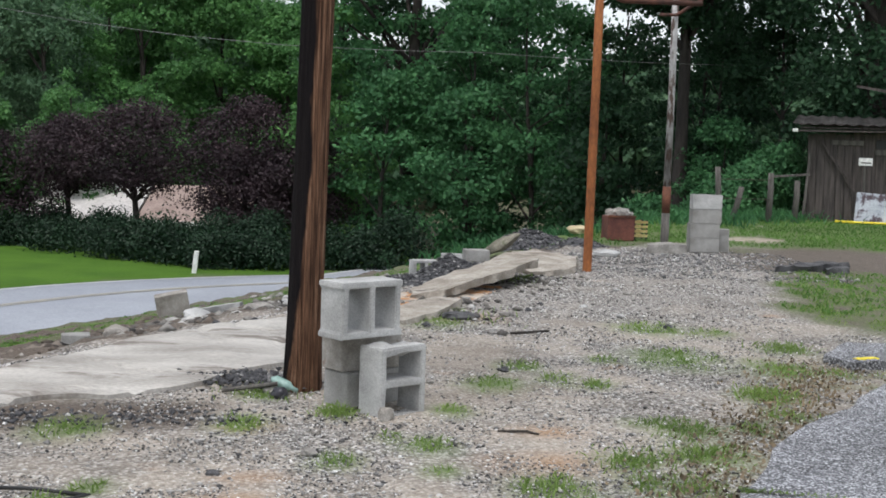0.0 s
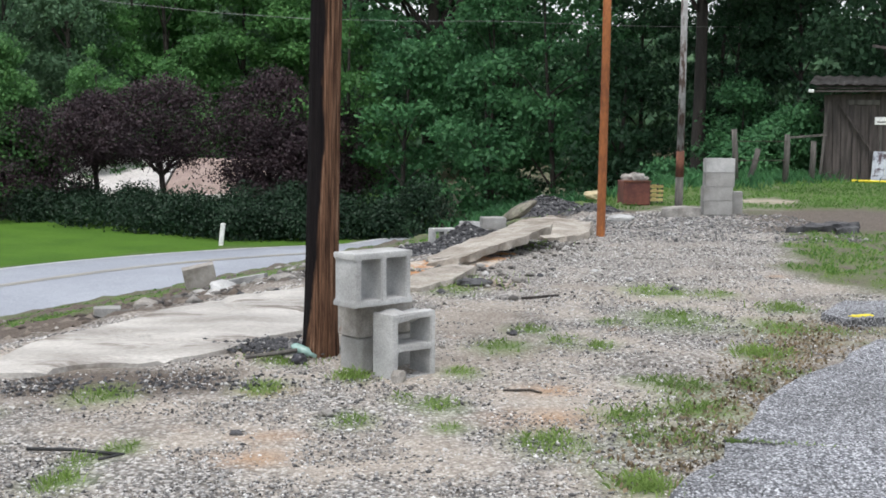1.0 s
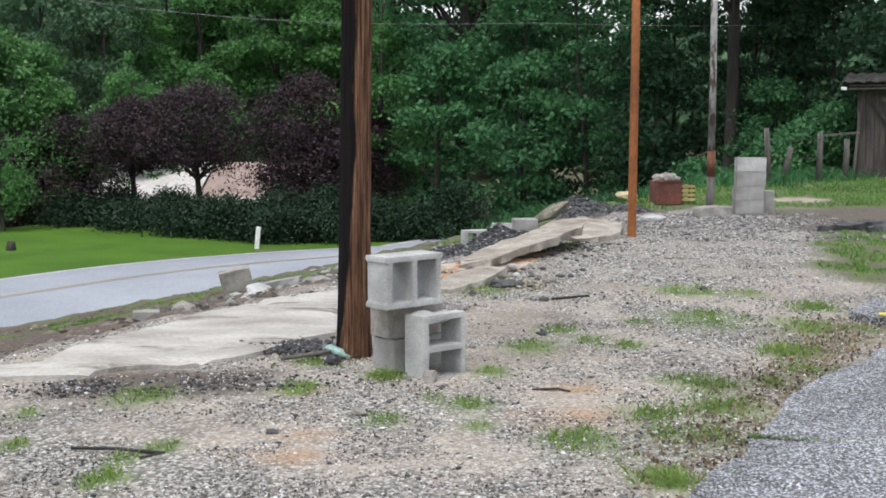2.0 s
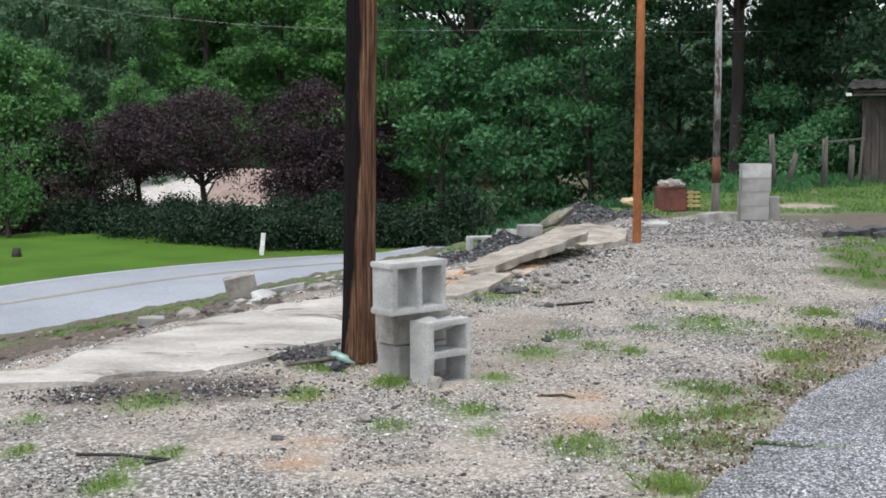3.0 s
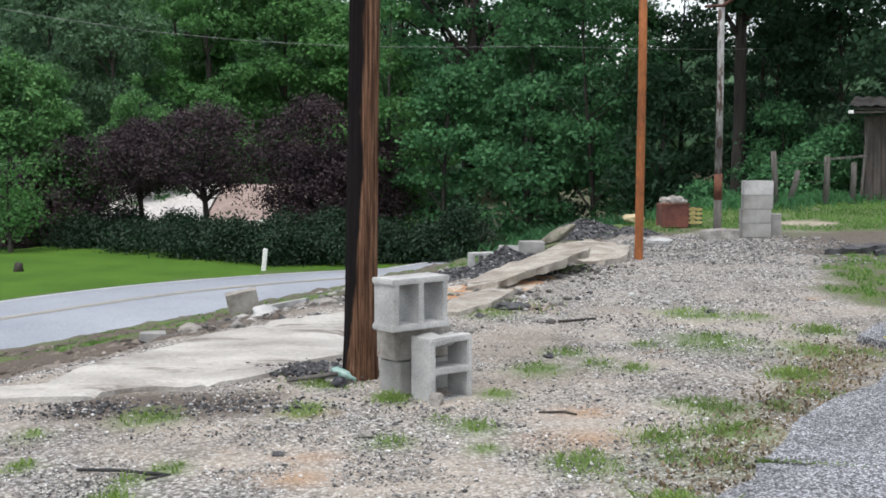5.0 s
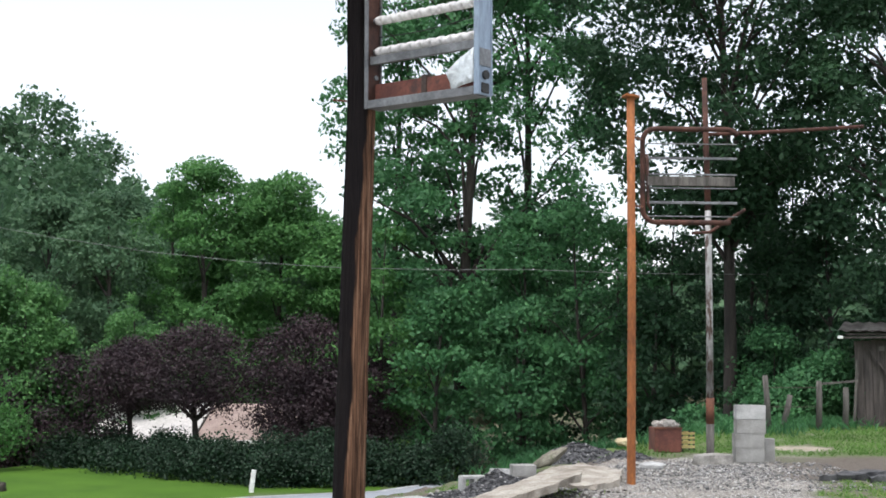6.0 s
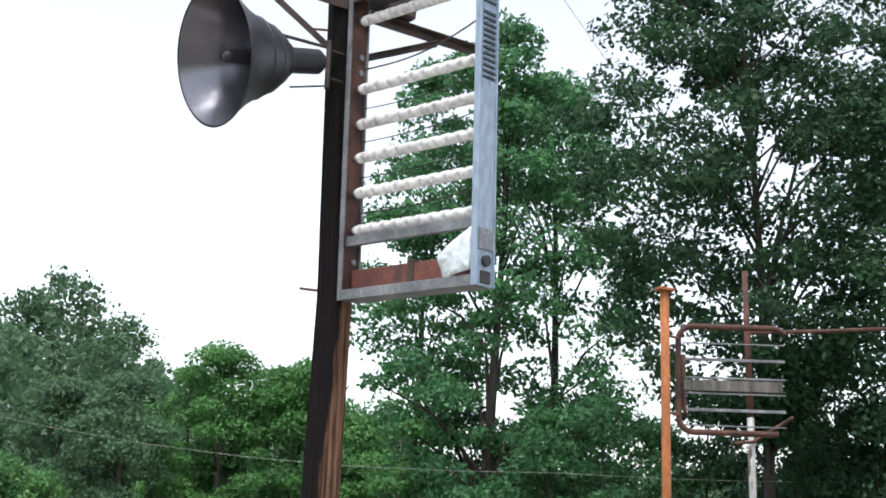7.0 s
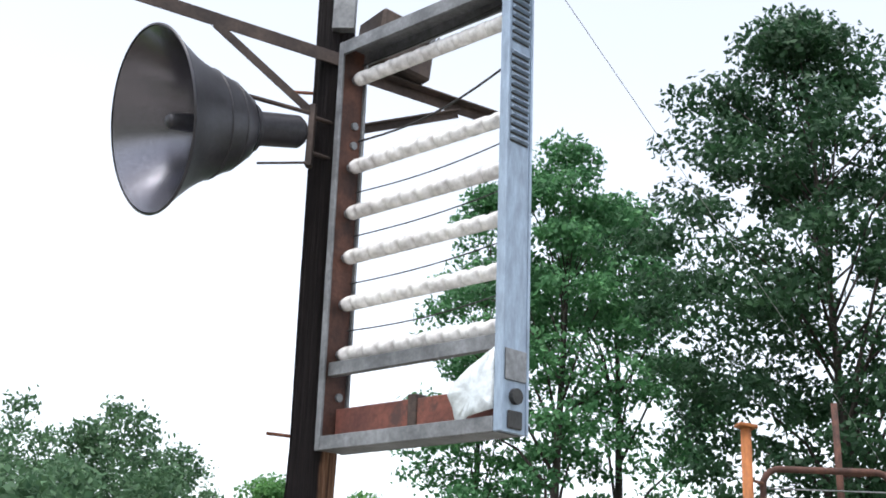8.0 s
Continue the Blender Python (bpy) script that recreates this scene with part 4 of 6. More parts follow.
def bracket():
    t = thing("pole_bracket", pose(0, 0, 0), "dark rusted steel arms bolted through the pole", "bracket")
    bm = bmesh.new()
    angle_bar(bm, (-0.46, 7.42, 4.645), (-1.6, 6.63, 4.665), 0.055)
    part("arm", bm, STEEL, t)
    bm = bmesh.new()
    angle_bar(bm, (-0.535, 7.37, 4.375), (-0.88, 7.125, 4.62), 0.035)
    part("brace", bm, STEEL, t)
    bm = bmesh.new()
    angle_bar(bm, (-0.41, 7.54, 4.635), (0.2, 8.04, 4.65), 0.05)
    part("arm", bm, STEEL, t)
    bm = bmesh.new()
    angle_bar(bm, (-0.39, 7.55, 4.385), (-0.02, 7.86, 4.61), 0.035)
    part("brace", bm, STEEL, t)
    bm = bmesh.new()
    box(bm, -0.55, 7.355, 4.13, -0.525, 7.39, 4.39, 0.003)
    part("mount_plate", bm, STEEL, t)
    for z in (4.19, 4.34):
        bm = bmesh.new()
        tube(bm, [(-0.545, 7.365, z), (-0.44, 7.46, z)], 0.009, 8)
        part("bolt", bm, STEEL, t)
    bm = bmesh.new()
    box(bm, -0.495, 7.39, 4.74, -0.405, 7.432, 5.4, 0.003)
    part("strap_plate", bm, ALU_DULL, t, "dull grey strap plate on the pole")
    bm = bmesh.new()
    box(bm, -0.15, -0.1, 0, 0.12, 0.1, 0.24, 0.012, pose(-0.27, 7.66, 4.655, 0, 6, 40))
    b = part("louvred_box", bm, STEEL, t, "dark louvred metal box")
    for k in range(8):
        bm = bmesh.new()
        box(bm, -0.004, -0.101, 0, 0.004, -0.106, 0.05, 0, pose(-0.27, 7.66, 4.655, 0, 6, 40) @ pose(-0.02 + 0.018 * k, 0, 0.17, 0, 25, 0))
        part("louvre", bm, ALU_DULL, b)


bracket()


def horn():
    c, rear = Vector((-1.038, 6.981, 4.138)), Vector((-0.579, 7.383, 4.28))
    ax = (rear - c).normalized()
    m = ax.to_track_quat("Z", "Y").to_matrix().to_4x4()
    m.translation = c
    t = thing("horn_loudspeaker", m, "grey metal horn loudspeaker with a wide flared bell", "loudspeaker")
    length = (rear - c).length
    prof = [(0.352, -0.004), (0.36, 0.0), (0.356, 0.006), (0.34, 0.02), (0.3, 0.07), (0.262, 0.12), (0.234, 0.17), (0.212, 0.22), (0.192, 0.27), (0.168, 0.32), (0.138, 0.36), (0.1, 0.395)]
    inner = [(0.13, 0.372), (0.14, 0.34), (0.16, 0.28), (0.203, 0.22), (0.227, 0.17), (0.256, 0.12), (0.294, 0.067), (0.335, 0.017), (0.349, 0.002)]
    sides = 64
    for name, curve, mat, label in (("bell", prof, HORN, ""), ("bell_lining", inner, HORN_INNER, "glossy grey inside of the bell")):
        bm = bmesh.new()
        rings = [[bm.verts.new((0.953 * r * math.cos(2 * math.pi * q / sides), 0.953 * r * math.sin(2 * math.pi * q / sides), z)) for q in range(sides)] for r, z in curve]
        for a, b in zip(rings, rings[1:]):
            for q in range(sides):
                bm.faces.new((a[q], a[(q + 1) % sides], b[(q + 1) % sides], b[q]))
        bm.faces.new(rings[-1] if name == "bell" else rings[0])
        bmesh.ops.recalc_face_normals(bm, faces=bm.faces[:])
        part(name, bm, mat, t, label, smooth=True)
    bm = bmesh.new()
    tube(bm, [(0, 0, 0.06), (0, 0, 0.075), (0, 0, 0.37)], [0.018, 0.03, 0.045], 20)
    part("inner_throat", bm, HORN, t, smooth=True)
    bm = bmesh.new()
    tube(bm, [(0, 0, 0.375), (0, 0, 0.41), (0, 0, 0.412), (0, 0, length - 0.02), (0, 0, length)], [0.1, 0.092, 0.066, 0.064, 0.05], 48)
    part("driver", bm, HORN, t, "round grey driver housing", smooth=False)
    for r, z in ((0.2025, 0.22), (0.168, 0.3)):
        bm = bmesh.new()
        tube(bm, [(r * math.cos(a), r * math.sin(a), z) for a in np.linspace(0, 2 * math.pi, 49)], 0.005, 6, False)
        part("seam", bm, HORN, t)
    inv = m.inverted()
    for a, b, r in (((-0.756, 7.215, 4.35), (-0.535, 7.37, 4.352), 0.009), ((-0.706, 7.249, 4.09), (-0.532, 7.37, 4.147), 0.005)):
        bm = bmesh.new()
        tube(bm, [inv @ Vector(a), inv @ Vector(b)], r, 7)
        part("stay", bm, STEEL, t, "dark mounting stay")


horn()


# ---- orange post, tube frame and white pole ----
def orange_post():
    t = thing("steel_post", pose(2.21, 14.12, 0.15), "slim orange rusted steel post in the gravel", "post")
    bm = bmesh.new()
    tube(bm, [(0, 0, -0.2), (0, 0, 0.0), (0.01, 0, 2.2), (0, 0, 4.41)], [0.05, 0.049, 0.047, 0.046], 20)
    part("shaft", bm, RUST_POST, t, smooth=True)
    bm = bmesh.new()
    box(bm, -0.085, -0.075, 0, 0.085, 0.075, 0.03, 0.006, pose(0, 0, 4.405, 0, 5, 12))
    part("cap_plate", bm, RUST_POST, t)


orange_post()


def tube_sign():
    t = thing("hanging_frame", pose(0, 0, -0.055), "rusted round-cornered tube frame with thin metal slats", "sign frame")
    x0, x1, z0, z1, y, r = 2.385, 3.51, 3.2, 4.295, 14.35, 0.15
    pts = []
    for cx, cz, a0 in ((x1 - r, z1 - r, 0), (x0 + r, z1 - r, 90), (x0 + r, z0 + r, 180), (x1 - r, z0 + r, 270)):
        for k in range(7):
            a = radians(a0 + 15 * k)
            pts.append((cx + r * math.cos(a), y, cz + r * math.sin(a)))
    bm = bmesh.new()
    tube(bm, pts[2:-5], 0.031, 9)
    part("frame_tube", bm, RUST_BROWN, t, smooth=True)
    bm = bmesh.new()
    tube(bm, [(x0 + 0.1, y, z0 + 0.15), (x0 + 0.06, y, z0 + 0.2), (x0 + 0.05, y, z1 - 0.3)], 0.02, 8)
    part("inner_tube", bm, RUST_BROWN, t, smooth=True)
    for z, h in ((4.12, 0.011), (3.95, 0.028), (3.76, 0.02), (3.6, 0.015), (3.43, 0.031), (3.27, 0.013)):
        bm = bmesh.new()
        box(bm, x0 + 0.04, y - 0.012, z - h / 2, x1 - 0.03, y + 0.012, z + h / 2, 0.003)
        part("slat", bm, ALU_DULL, t, "thin pale metal slat")
    bm = bmesh.new()
    box(bm, x0 + 0.05, y - 0.02, 3.625, x1 - 0.06, y + 0.02, 3.735, 0.004)
    part("board", bm, POST_WOOD, t, "grey wide board")
    for z in (4.16, 3.37):
        bm = bmesh.new()
        tube(bm, [(2.24, 14.15, z), (x0 + 0.01, y, z)], 0.014, 7)
        part("hook", bm, RUST_DARK, t)


tube_sign()


def white_pole():
    t = thing("pipe_pole", on_ground(3.72, 17.0), "old pipe pole with peeling white paint and rust", "pole")
    g = float(level(3.72, 17.0))
    bm = bmesh.new()
    tube(bm, [(0, 0, -0.2), (0, 0, 0.5)], 0.055, 16)
    part("foot", bm, POST_WOOD, t, smooth=True)
    bm = bmesh.new()
    tube(bm, [(0, 0, 0.5), (0, 0, 0.85)], 0.057, 16)
    part("rust_band", bm, RUST_DARK, t, "bare rusted band", smooth=True)
    bm = bmesh.new()
    tube(bm, [(0, 0, 0.85), (0, 0, 2.0), (-0.01, 0, 3.4)], [0.05, 0.046, 0.044], 16)
    part("shaft", bm, PEELING, t, smooth=True)
    bm = bmesh.new()
    tube(bm, [(-0.01, 0, 3.4), (-0.05, 0, 5.45 - g)], [0.043, 0.036], 16)
    part("upper_shaft", bm, RUST_BROWN, t, "dark rusted upper pipe", smooth=True)
    bm = bmesh.new()
    tube(bm, [(0.0, 0, 4.66 - g), (0.9, 0, 4.71 - g), (2.15, 0, 4.8 - g)], 0.026, 10)
    part("arm", bm, RUST_BROWN, t, smooth=True)
    bm = bmesh.new()
    tube(bm, [(0.35, -0.6, 3.55 - g), (0.0, -0.05, 3.3 - g), (-0.4, -0.9, 3.2 - g)], 0.022, 8)
    part("lower_arm", bm, RUST_BROWN, t, smooth=True)


white_pole()


# ---- concrete blocks ----
def block_mesh(bm, L, W, H, wall=0.034, web=0.036, ears=True, chip=0.0, seed=0.0):
    """Two-core block: L along x, W along y, cores along z (height H)."""
    xs = [-L / 2 - 0.014, -L / 2, -L / 2 + wall, -web / 2, web / 2, L / 2 - wall, L / 2, L / 2 + 0.014]
    ys = [-W / 2, -W / 2 + wall, W / 2 - wall, W / 2]
    solid = {(i, j) for i in range(1, 6) for j in range(3) if not (j == 1 and i in (2, 4))}
    if ears:
        solid |= {(0, 0), (0, 2), (6, 0), (6, 2)}
    zs = [-H / 2, H / 2]
    vs = {}
    def v(i, j, k):
        if (i, j, k) not in vs:
            vs[(i, j, k)] = bm.verts.new((xs[i], ys[j], zs[k]))
        return vs[(i, j, k)]
    for i, j in solid:
        bm.faces.new((v(i, j, 1), v(i + 1, j, 1), v(i + 1, j + 1, 1), v(i, j + 1, 1)))
        bm.faces.new((v(i, j, 0), v(i, j + 1, 0), v(i + 1, j + 1, 0), v(i + 1, j, 0)))
        for (di, dj), (a, b) in {(-1, 0): ((i, j + 1), (i, j)), (1, 0): ((i + 1, j), (i + 1, j + 1)), (0, -1): ((i, j), (i + 1, j)), (0, 1): ((i + 1, j + 1), (i, j + 1))}.items():
            if (i + di, j + dj) not in solid:
                bm.faces.new((v(*a, 0), v(*b, 0), v(*b, 1), v(*a, 1)))
    bmesh.ops.recalc_face_normals(bm, faces=bm.faces[:])
    sharp = [e for e in bm.edges if len(e.link_faces) == 2 and e.calc_face_angle(0) > 0.5]
    bmesh.ops.bevel(bm, geom=sharp, offset=0.005, segments=2, affect="EDGES")
    if chip:
        bmesh.ops.subdivide_edges(bm, edges=[e for e in bm.edges if e.calc_length() > 0.05], cuts=3, use_grid_fill=True)
        for w in bm.verts:
            n = noise.noise(w.co * 9 + Vector((seed, 0, 0)))
            if w.co.x > L / 2 - 0.05 and n > 0.0:
                w.co.x -= chip * n
    for w in bm.verts:
        w.co += 0.0025 * noise.noise_vector(w.co * 12 + Vector((seed, seed, 0)))
    return bm


def block(m, label, L=0.39, W=0.19, H=0.19, mat=CMU, ears=True, chip=0.0, seed=0.0, group="concrete blocks", solid=False):
    bm = bmesh.new()
    if solid:
        box(bm, -L / 2, -W / 2, -H / 2, L / 2, W / 2, H / 2, 0.008)
        bmesh.ops.subdivide_edges(bm, edges=[e for e in bm.edges if e.calc_length() > 0.1], cuts=3, use_grid_fill=True)
        for w in bm.verts:
            w.co += 0.006 * noise.noise_vector(w.co * 8 + Vector((seed, seed, 0)))
    else:
        block_mesh(bm, L, W, H, ears=ears, chip=chip, seed=seed)
    ob = part("concrete_block", bm, mat, at=m)
    return tagged(ob, label, "concrete block", group)


# near pile beside the pole: cores of the upper two blocks face the yard
A = 41
block(pose(-0.175, 7.02, 0.615, 90, 0, A), "large two-core grey concrete block on top of the pile", 0.39, 0.295, 0.19, CMU_PALE, seed=1)
block(pose(0.0, 6.96, 0.245, 90, 0, 38) @ pose(0, 0, 0, 0, 0, 90), "large concrete block standing on end with a chipped rim", 0.39, 0.295, 0.19, CMU_PALE, chip=0.06, seed=2, ears=False)
block(pose(-0.165, 7.17, 0.37, 0, 0, A - 4), "stained concrete block in the middle of the pile", 0.39, 0.19, 0.187, CMU_BROWN, seed=3, ears=False)
block(pose(-0.155, 7.17, 0.178, 0, 0, A + 2), "grey concrete block at the foot of the pile", 0.39, 0.19, 0.187, CMU, seed=4, ears=False)
# far stack on the gravel
g = float(level(4.22, 16.88))
for k in range(4):
    block(pose(4.205 + (0.02 if k > 1 else 0), 16.88, g + 0.1 + 0.19 * k, 0, 0, 2 - k), "grey concrete block in a neat stack of four", mat=CMU_PALE if k == 3 else CMU, seed=10 + k, ears=False)
block(pose(4.53, 17.05, g + 0.15, 0, 90, 80), "small concrete block standing on end by the stack", 0.32, 0.14, 0.13, CMU, seed=16, solid=True)
# by the road and on the rubble
block(on_ground(-2.60, 16.05, 12, 0.13) @ pose(0, 0, 0, 4, -12, 0), "weathered concrete block tilted on the road bank", 0.40, 0.19, 0.33, CMU_BROWN, seed=20, solid=True)


# ---- broken concrete and rubble ----
def plane_slab(name, poly, height, thick, cell, material, label, category, wave=0.012, seed=1.0, amp=0.05):
    """A loose slab with a ragged outline; height(x, y) is its top."""
    poly = ragged(poly, 0.1, amp, seed)
    x0, x1 = min(p[0] for p in poly), max(p[0] for p in poly)
    y0, y1 = min(p[1] for p in poly), max(p[1] for p in poly)
    keep = {(i, j) for j in range(int((y1 - y0) / cell) + 2) for i in range(int((x1 - x0) / cell) + 2) if inside(poly, x0 + (i + 0.5) * cell, y0 + (j + 0.5) * cell)}
    bm, vs = bmesh.new(), {}
    def vert(i, j):
        if (i, j) not in vs:
            x, y = x0 + i * cell, y0 + j * cell
            if any((i + a, j + b) not in keep for a in (-1, 0) for b in (-1, 0)):
                d, px, py = nearest(poly, x, y)
                if d < cell:
                    x, y = px, py
            vs[(i, j)] = bm.verts.new((x, y, height(x, y) + wave * noise.fractal(Vector((x, y, seed)) * 4.5, 0.9, 2.0, 4)))
        return vs[(i, j)]
    for i, j in sorted(keep):
        bm.faces.new((vert(i, j), vert(i + 1, j), vert(i + 1, j + 1), vert(i, j + 1)))
    for cut in range(3):
        rim = [e for e in bm.edges if len(e.link_faces) == 1]
        for v in bmesh.ops.extrude_edge_only(bm, edges=rim)["geom"]:
            if isinstance(v, bmesh.types.BMVert):
                q = Vector((v.co.x, v.co.y, v.co.z)) * 6
                v.co += Vector((0.03 * noise.noise(q), 0.03 * noise.noise(q + Vector((5, 0, 0))), -thick / 3))
    bmesh.ops.holes_fill(bm, edges=[e for e in bm.edges if len(e.link_faces) == 1])
    bmesh.ops.recalc_face_normals(bm, faces=bm.faces[:])
    return tagged(part(name, bm, material), label, category)


plane_slab("concrete_slab", [(-0.08, 10.55), (0.02, 11.4), (0.45, 12.3), (0.95, 12.75), (1.12, 12.3), (0.8, 11.55), (0.35, 10.85)], lambda x, y: 0.13 + 0.012 * (y - 10.7), 0.14, 0.05, SLAB_CLAY, "broken concrete slab streaked with orange clay", "concrete slab", 0.035, 3.0)
plane_slab("concrete_slab", [(0.2, 11.35), (0.22, 11.85), (0.65, 12.75), (1.22, 13.55), (1.55, 13.15), (1.46, 12.75), (0.98, 12.05), (0.5, 11.45)], lambda x, y: 0.17 + 0.17 * (x - 0.2), 0.08, 0.045, SLAB_LOOSE, "long pale concrete slab with one end lifted off the ground", "concrete slab", 0.012, 6.0, 0.04)
plane_slab("concrete_slab", [(1.15, 14.4), (1.3, 15.1), (1.85, 16.0), (2.27, 15.2), (2.05, 13.9), (1.75, 13.5), (1.45, 13.6)], lambda x, y: 0.22 + 0.008 * (y - 14), 0.14, 0.06, SLAB_LOOSE, "wide pale concrete slab lying level on the rubble", "concrete slab", 0.025, 9.0)
plane_slab("concrete_slab", [(-0.05, 9.95), (0.08, 10.5), (0.42, 11.05), (0.62, 10.95), (0.4, 10.3), (0.12, 9.9)], lambda x, y: 0.16 + 0.05 * (y - 10), 0.12, 0.05, SLAB_LOOSE, "small pale concrete slab sunk in the gravel", "concrete slab", 0.01, 12.0, 0.04)
plane_slab("stone_slab", [(3.38, 16.45), (3.45, 16.75), (3.8, 16.85), (3.95, 16.6), (3.7, 16.45)], lambda x, y: float(level(x, y)) + 0.12, 0.13, 0.05, STONE, "flat grey stone lying by the white pole", "stone", 0.01, 14.0, 0.03)
plane_slab("concrete_slab", [(-2.05, 14.3), (-2.0, 14.75), (-1.62, 14.8), (-1.6, 14.35)], lambda x, y: float(level(x, y)) + 0.1, 0.12, 0.05, CMU_PALE, "pale slab piece on the rubble bank", "concrete slab", 0.004, 15.0, 0.02)


def hull_of(points):
    bm = bmesh.new()
    for k, p in enumerate(points):
        bm.verts.new(p)
    bm.verts.index_update()
    bmesh.ops.convex_hull(bm, input=bm.verts[:])
    bmesh.ops.triangulate(bm, faces=bm.faces[:])
    out = [tuple(v.index for v in f.verts) for f in bm.faces]
    bm.free()
    return out


HULL = hull_of([(1, 0, 0), (-1, 0, 0), (0, 1, 0), (0, -1, 0), (0.2, 0.1, 1), (-0.1, -0.2, -1), (0.75, 0.7, 0.35), (-0.7, 0.65, -0.3), (0.65, -0.75, -0.2), (-0.7, -0.6, 0.45)])


def stones(name, spots, rng, material, label, category, parent=None, kind="stuff", flat=0.7):
    """Many low pebbles in one mesh: rows of x, y, z, radius."""
    ico = np.array([(1, 0, 0), (-1, 0, 0), (0, 1, 0), (0, -1, 0), (0.2, 0.1, 1), (-0.1, -0.2, -1), (0.75, 0.7, 0.35), (-0.7, 0.65, -0.3), (0.65, -0.75, -0.2), (-0.7, -0.6, 0.45)])
    tri = np.array(HULL)
    spots = np.asarray(spots)
    n = len(spots)
    v = ico[None] * rng.uniform(0.8, 1.25, (n, 10, 1)) * rng.uniform(0.65, 1.35, (n, 1, 3)) * (1, 1, flat)
    a = rng.uniform(0, 6.283, n)
    c, s_ = np.cos(a)[:, None], np.sin(a)[:, None]
    v = np.stack([v[..., 0] * c - v[..., 1] * s_, v[..., 0] * s_ + v[..., 1] * c, v[..., 2]], -1) * spots[:, None, 3:4] + spots[:, None, :3]
    f = (tri[None] + (np.arange(n) * 10)[:, None, None]).reshape(-1, 3)
    me = bpy.data.meshes.new(name)
    me.vertices.add(10 * n)
    me.vertices.foreach_set("co", v.astype(np.float32).ravel())
    me.loops.add(len(f) * 3)
    me.loops.foreach_set("vertex_index", f.astype(np.int32).ravel())
    me.polygons.add(len(f))
    me.polygons.foreach_set("loop_start", np.arange(0, 3 * len(f), 3, dtype=np.int32))
    me.update(calc_edges=True)
    ob = finish(name, me, material, parent)
    return tagged(ob, label, category, "", kind)


def island_mat(name, stops, rough=0.9):
    m, nt, p = nodes_of(name)
    geo = nt.nodes.new("ShaderNodeNewGeometry")
    col = ramp(nt, geo.outputs["Random Per Island"], stops).outputs[0]
    f = noise_node(nt, 90, 3, 0.6)
    col = mixed(nt, 0.7, col, ramp(nt, f.outputs[0], [(0.3, (0.7, 0.7, 0.7)), (0.7, (1.2, 1.2, 1.2))]).outputs[0], "MULTIPLY")
    nt.links.new(col, p.inputs["Base Color"])
    p.inputs["Roughness"].default_value = rough
    return m


PEBBLE = island_mat("mixed_gravel", [(0.0, (0.035, 0.035, 0.037)), (0.28, (0.13, 0.124, 0.12)), (0.6, (0.32, 0.312, 0.3)), (0.9, (0.58, 0.565, 0.545)), (1.0, (0.78, 0.77, 0.75))])
GREY_STONES = island_mat("grey_coarse_gravel", [(0.0, (0.05, 0.05, 0.052)), (0.6, (0.19, 0.187, 0.183)), (0.92, (0.34, 0.335, 0.33)), (1.0, (0.6, 0.59, 0.575))])
CHUNK = island_mat("black_rubble_chunks", [(0.0, (0.018, 0.018, 0.02)), (0.7, (0.075, 0.075, 0.08)), (0.92, (0.14, 0.14, 0.14)), (1.0, (0.45, 0.44, 0.42))])
DEBRIS = island_mat("mixed_debris", [(0.0, (0.035, 0.032, 0.03)), (0.5, (0.13, 0.12, 0.108)), (0.85, (0.26, 0.25, 0.23)), (1.0, (0.55, 0.54, 0.52))])
PAD_EDGE = [(-3.6, 6.2), (-3.3, 6.75), (-2.24, 7.57), (-1.87, 8.43), (-1.48, 9.39), (-0.3, 10.0), (-0.25, 8.6), (-0.88, 7.86), (-1.47, 7.06), (-2.44, 6.7)]
DRIVE_EDGE = [(1.0, 4.6), (1.15, 5.04), (1.36, 5.22), (1.57, 5.76), (2.03, 6.58), (2.6, 7.32), (3.0, 7.9), (4.6, 8.4), (6.5, 7.0), (6.5, 3.0), (0.6, 3.0)]


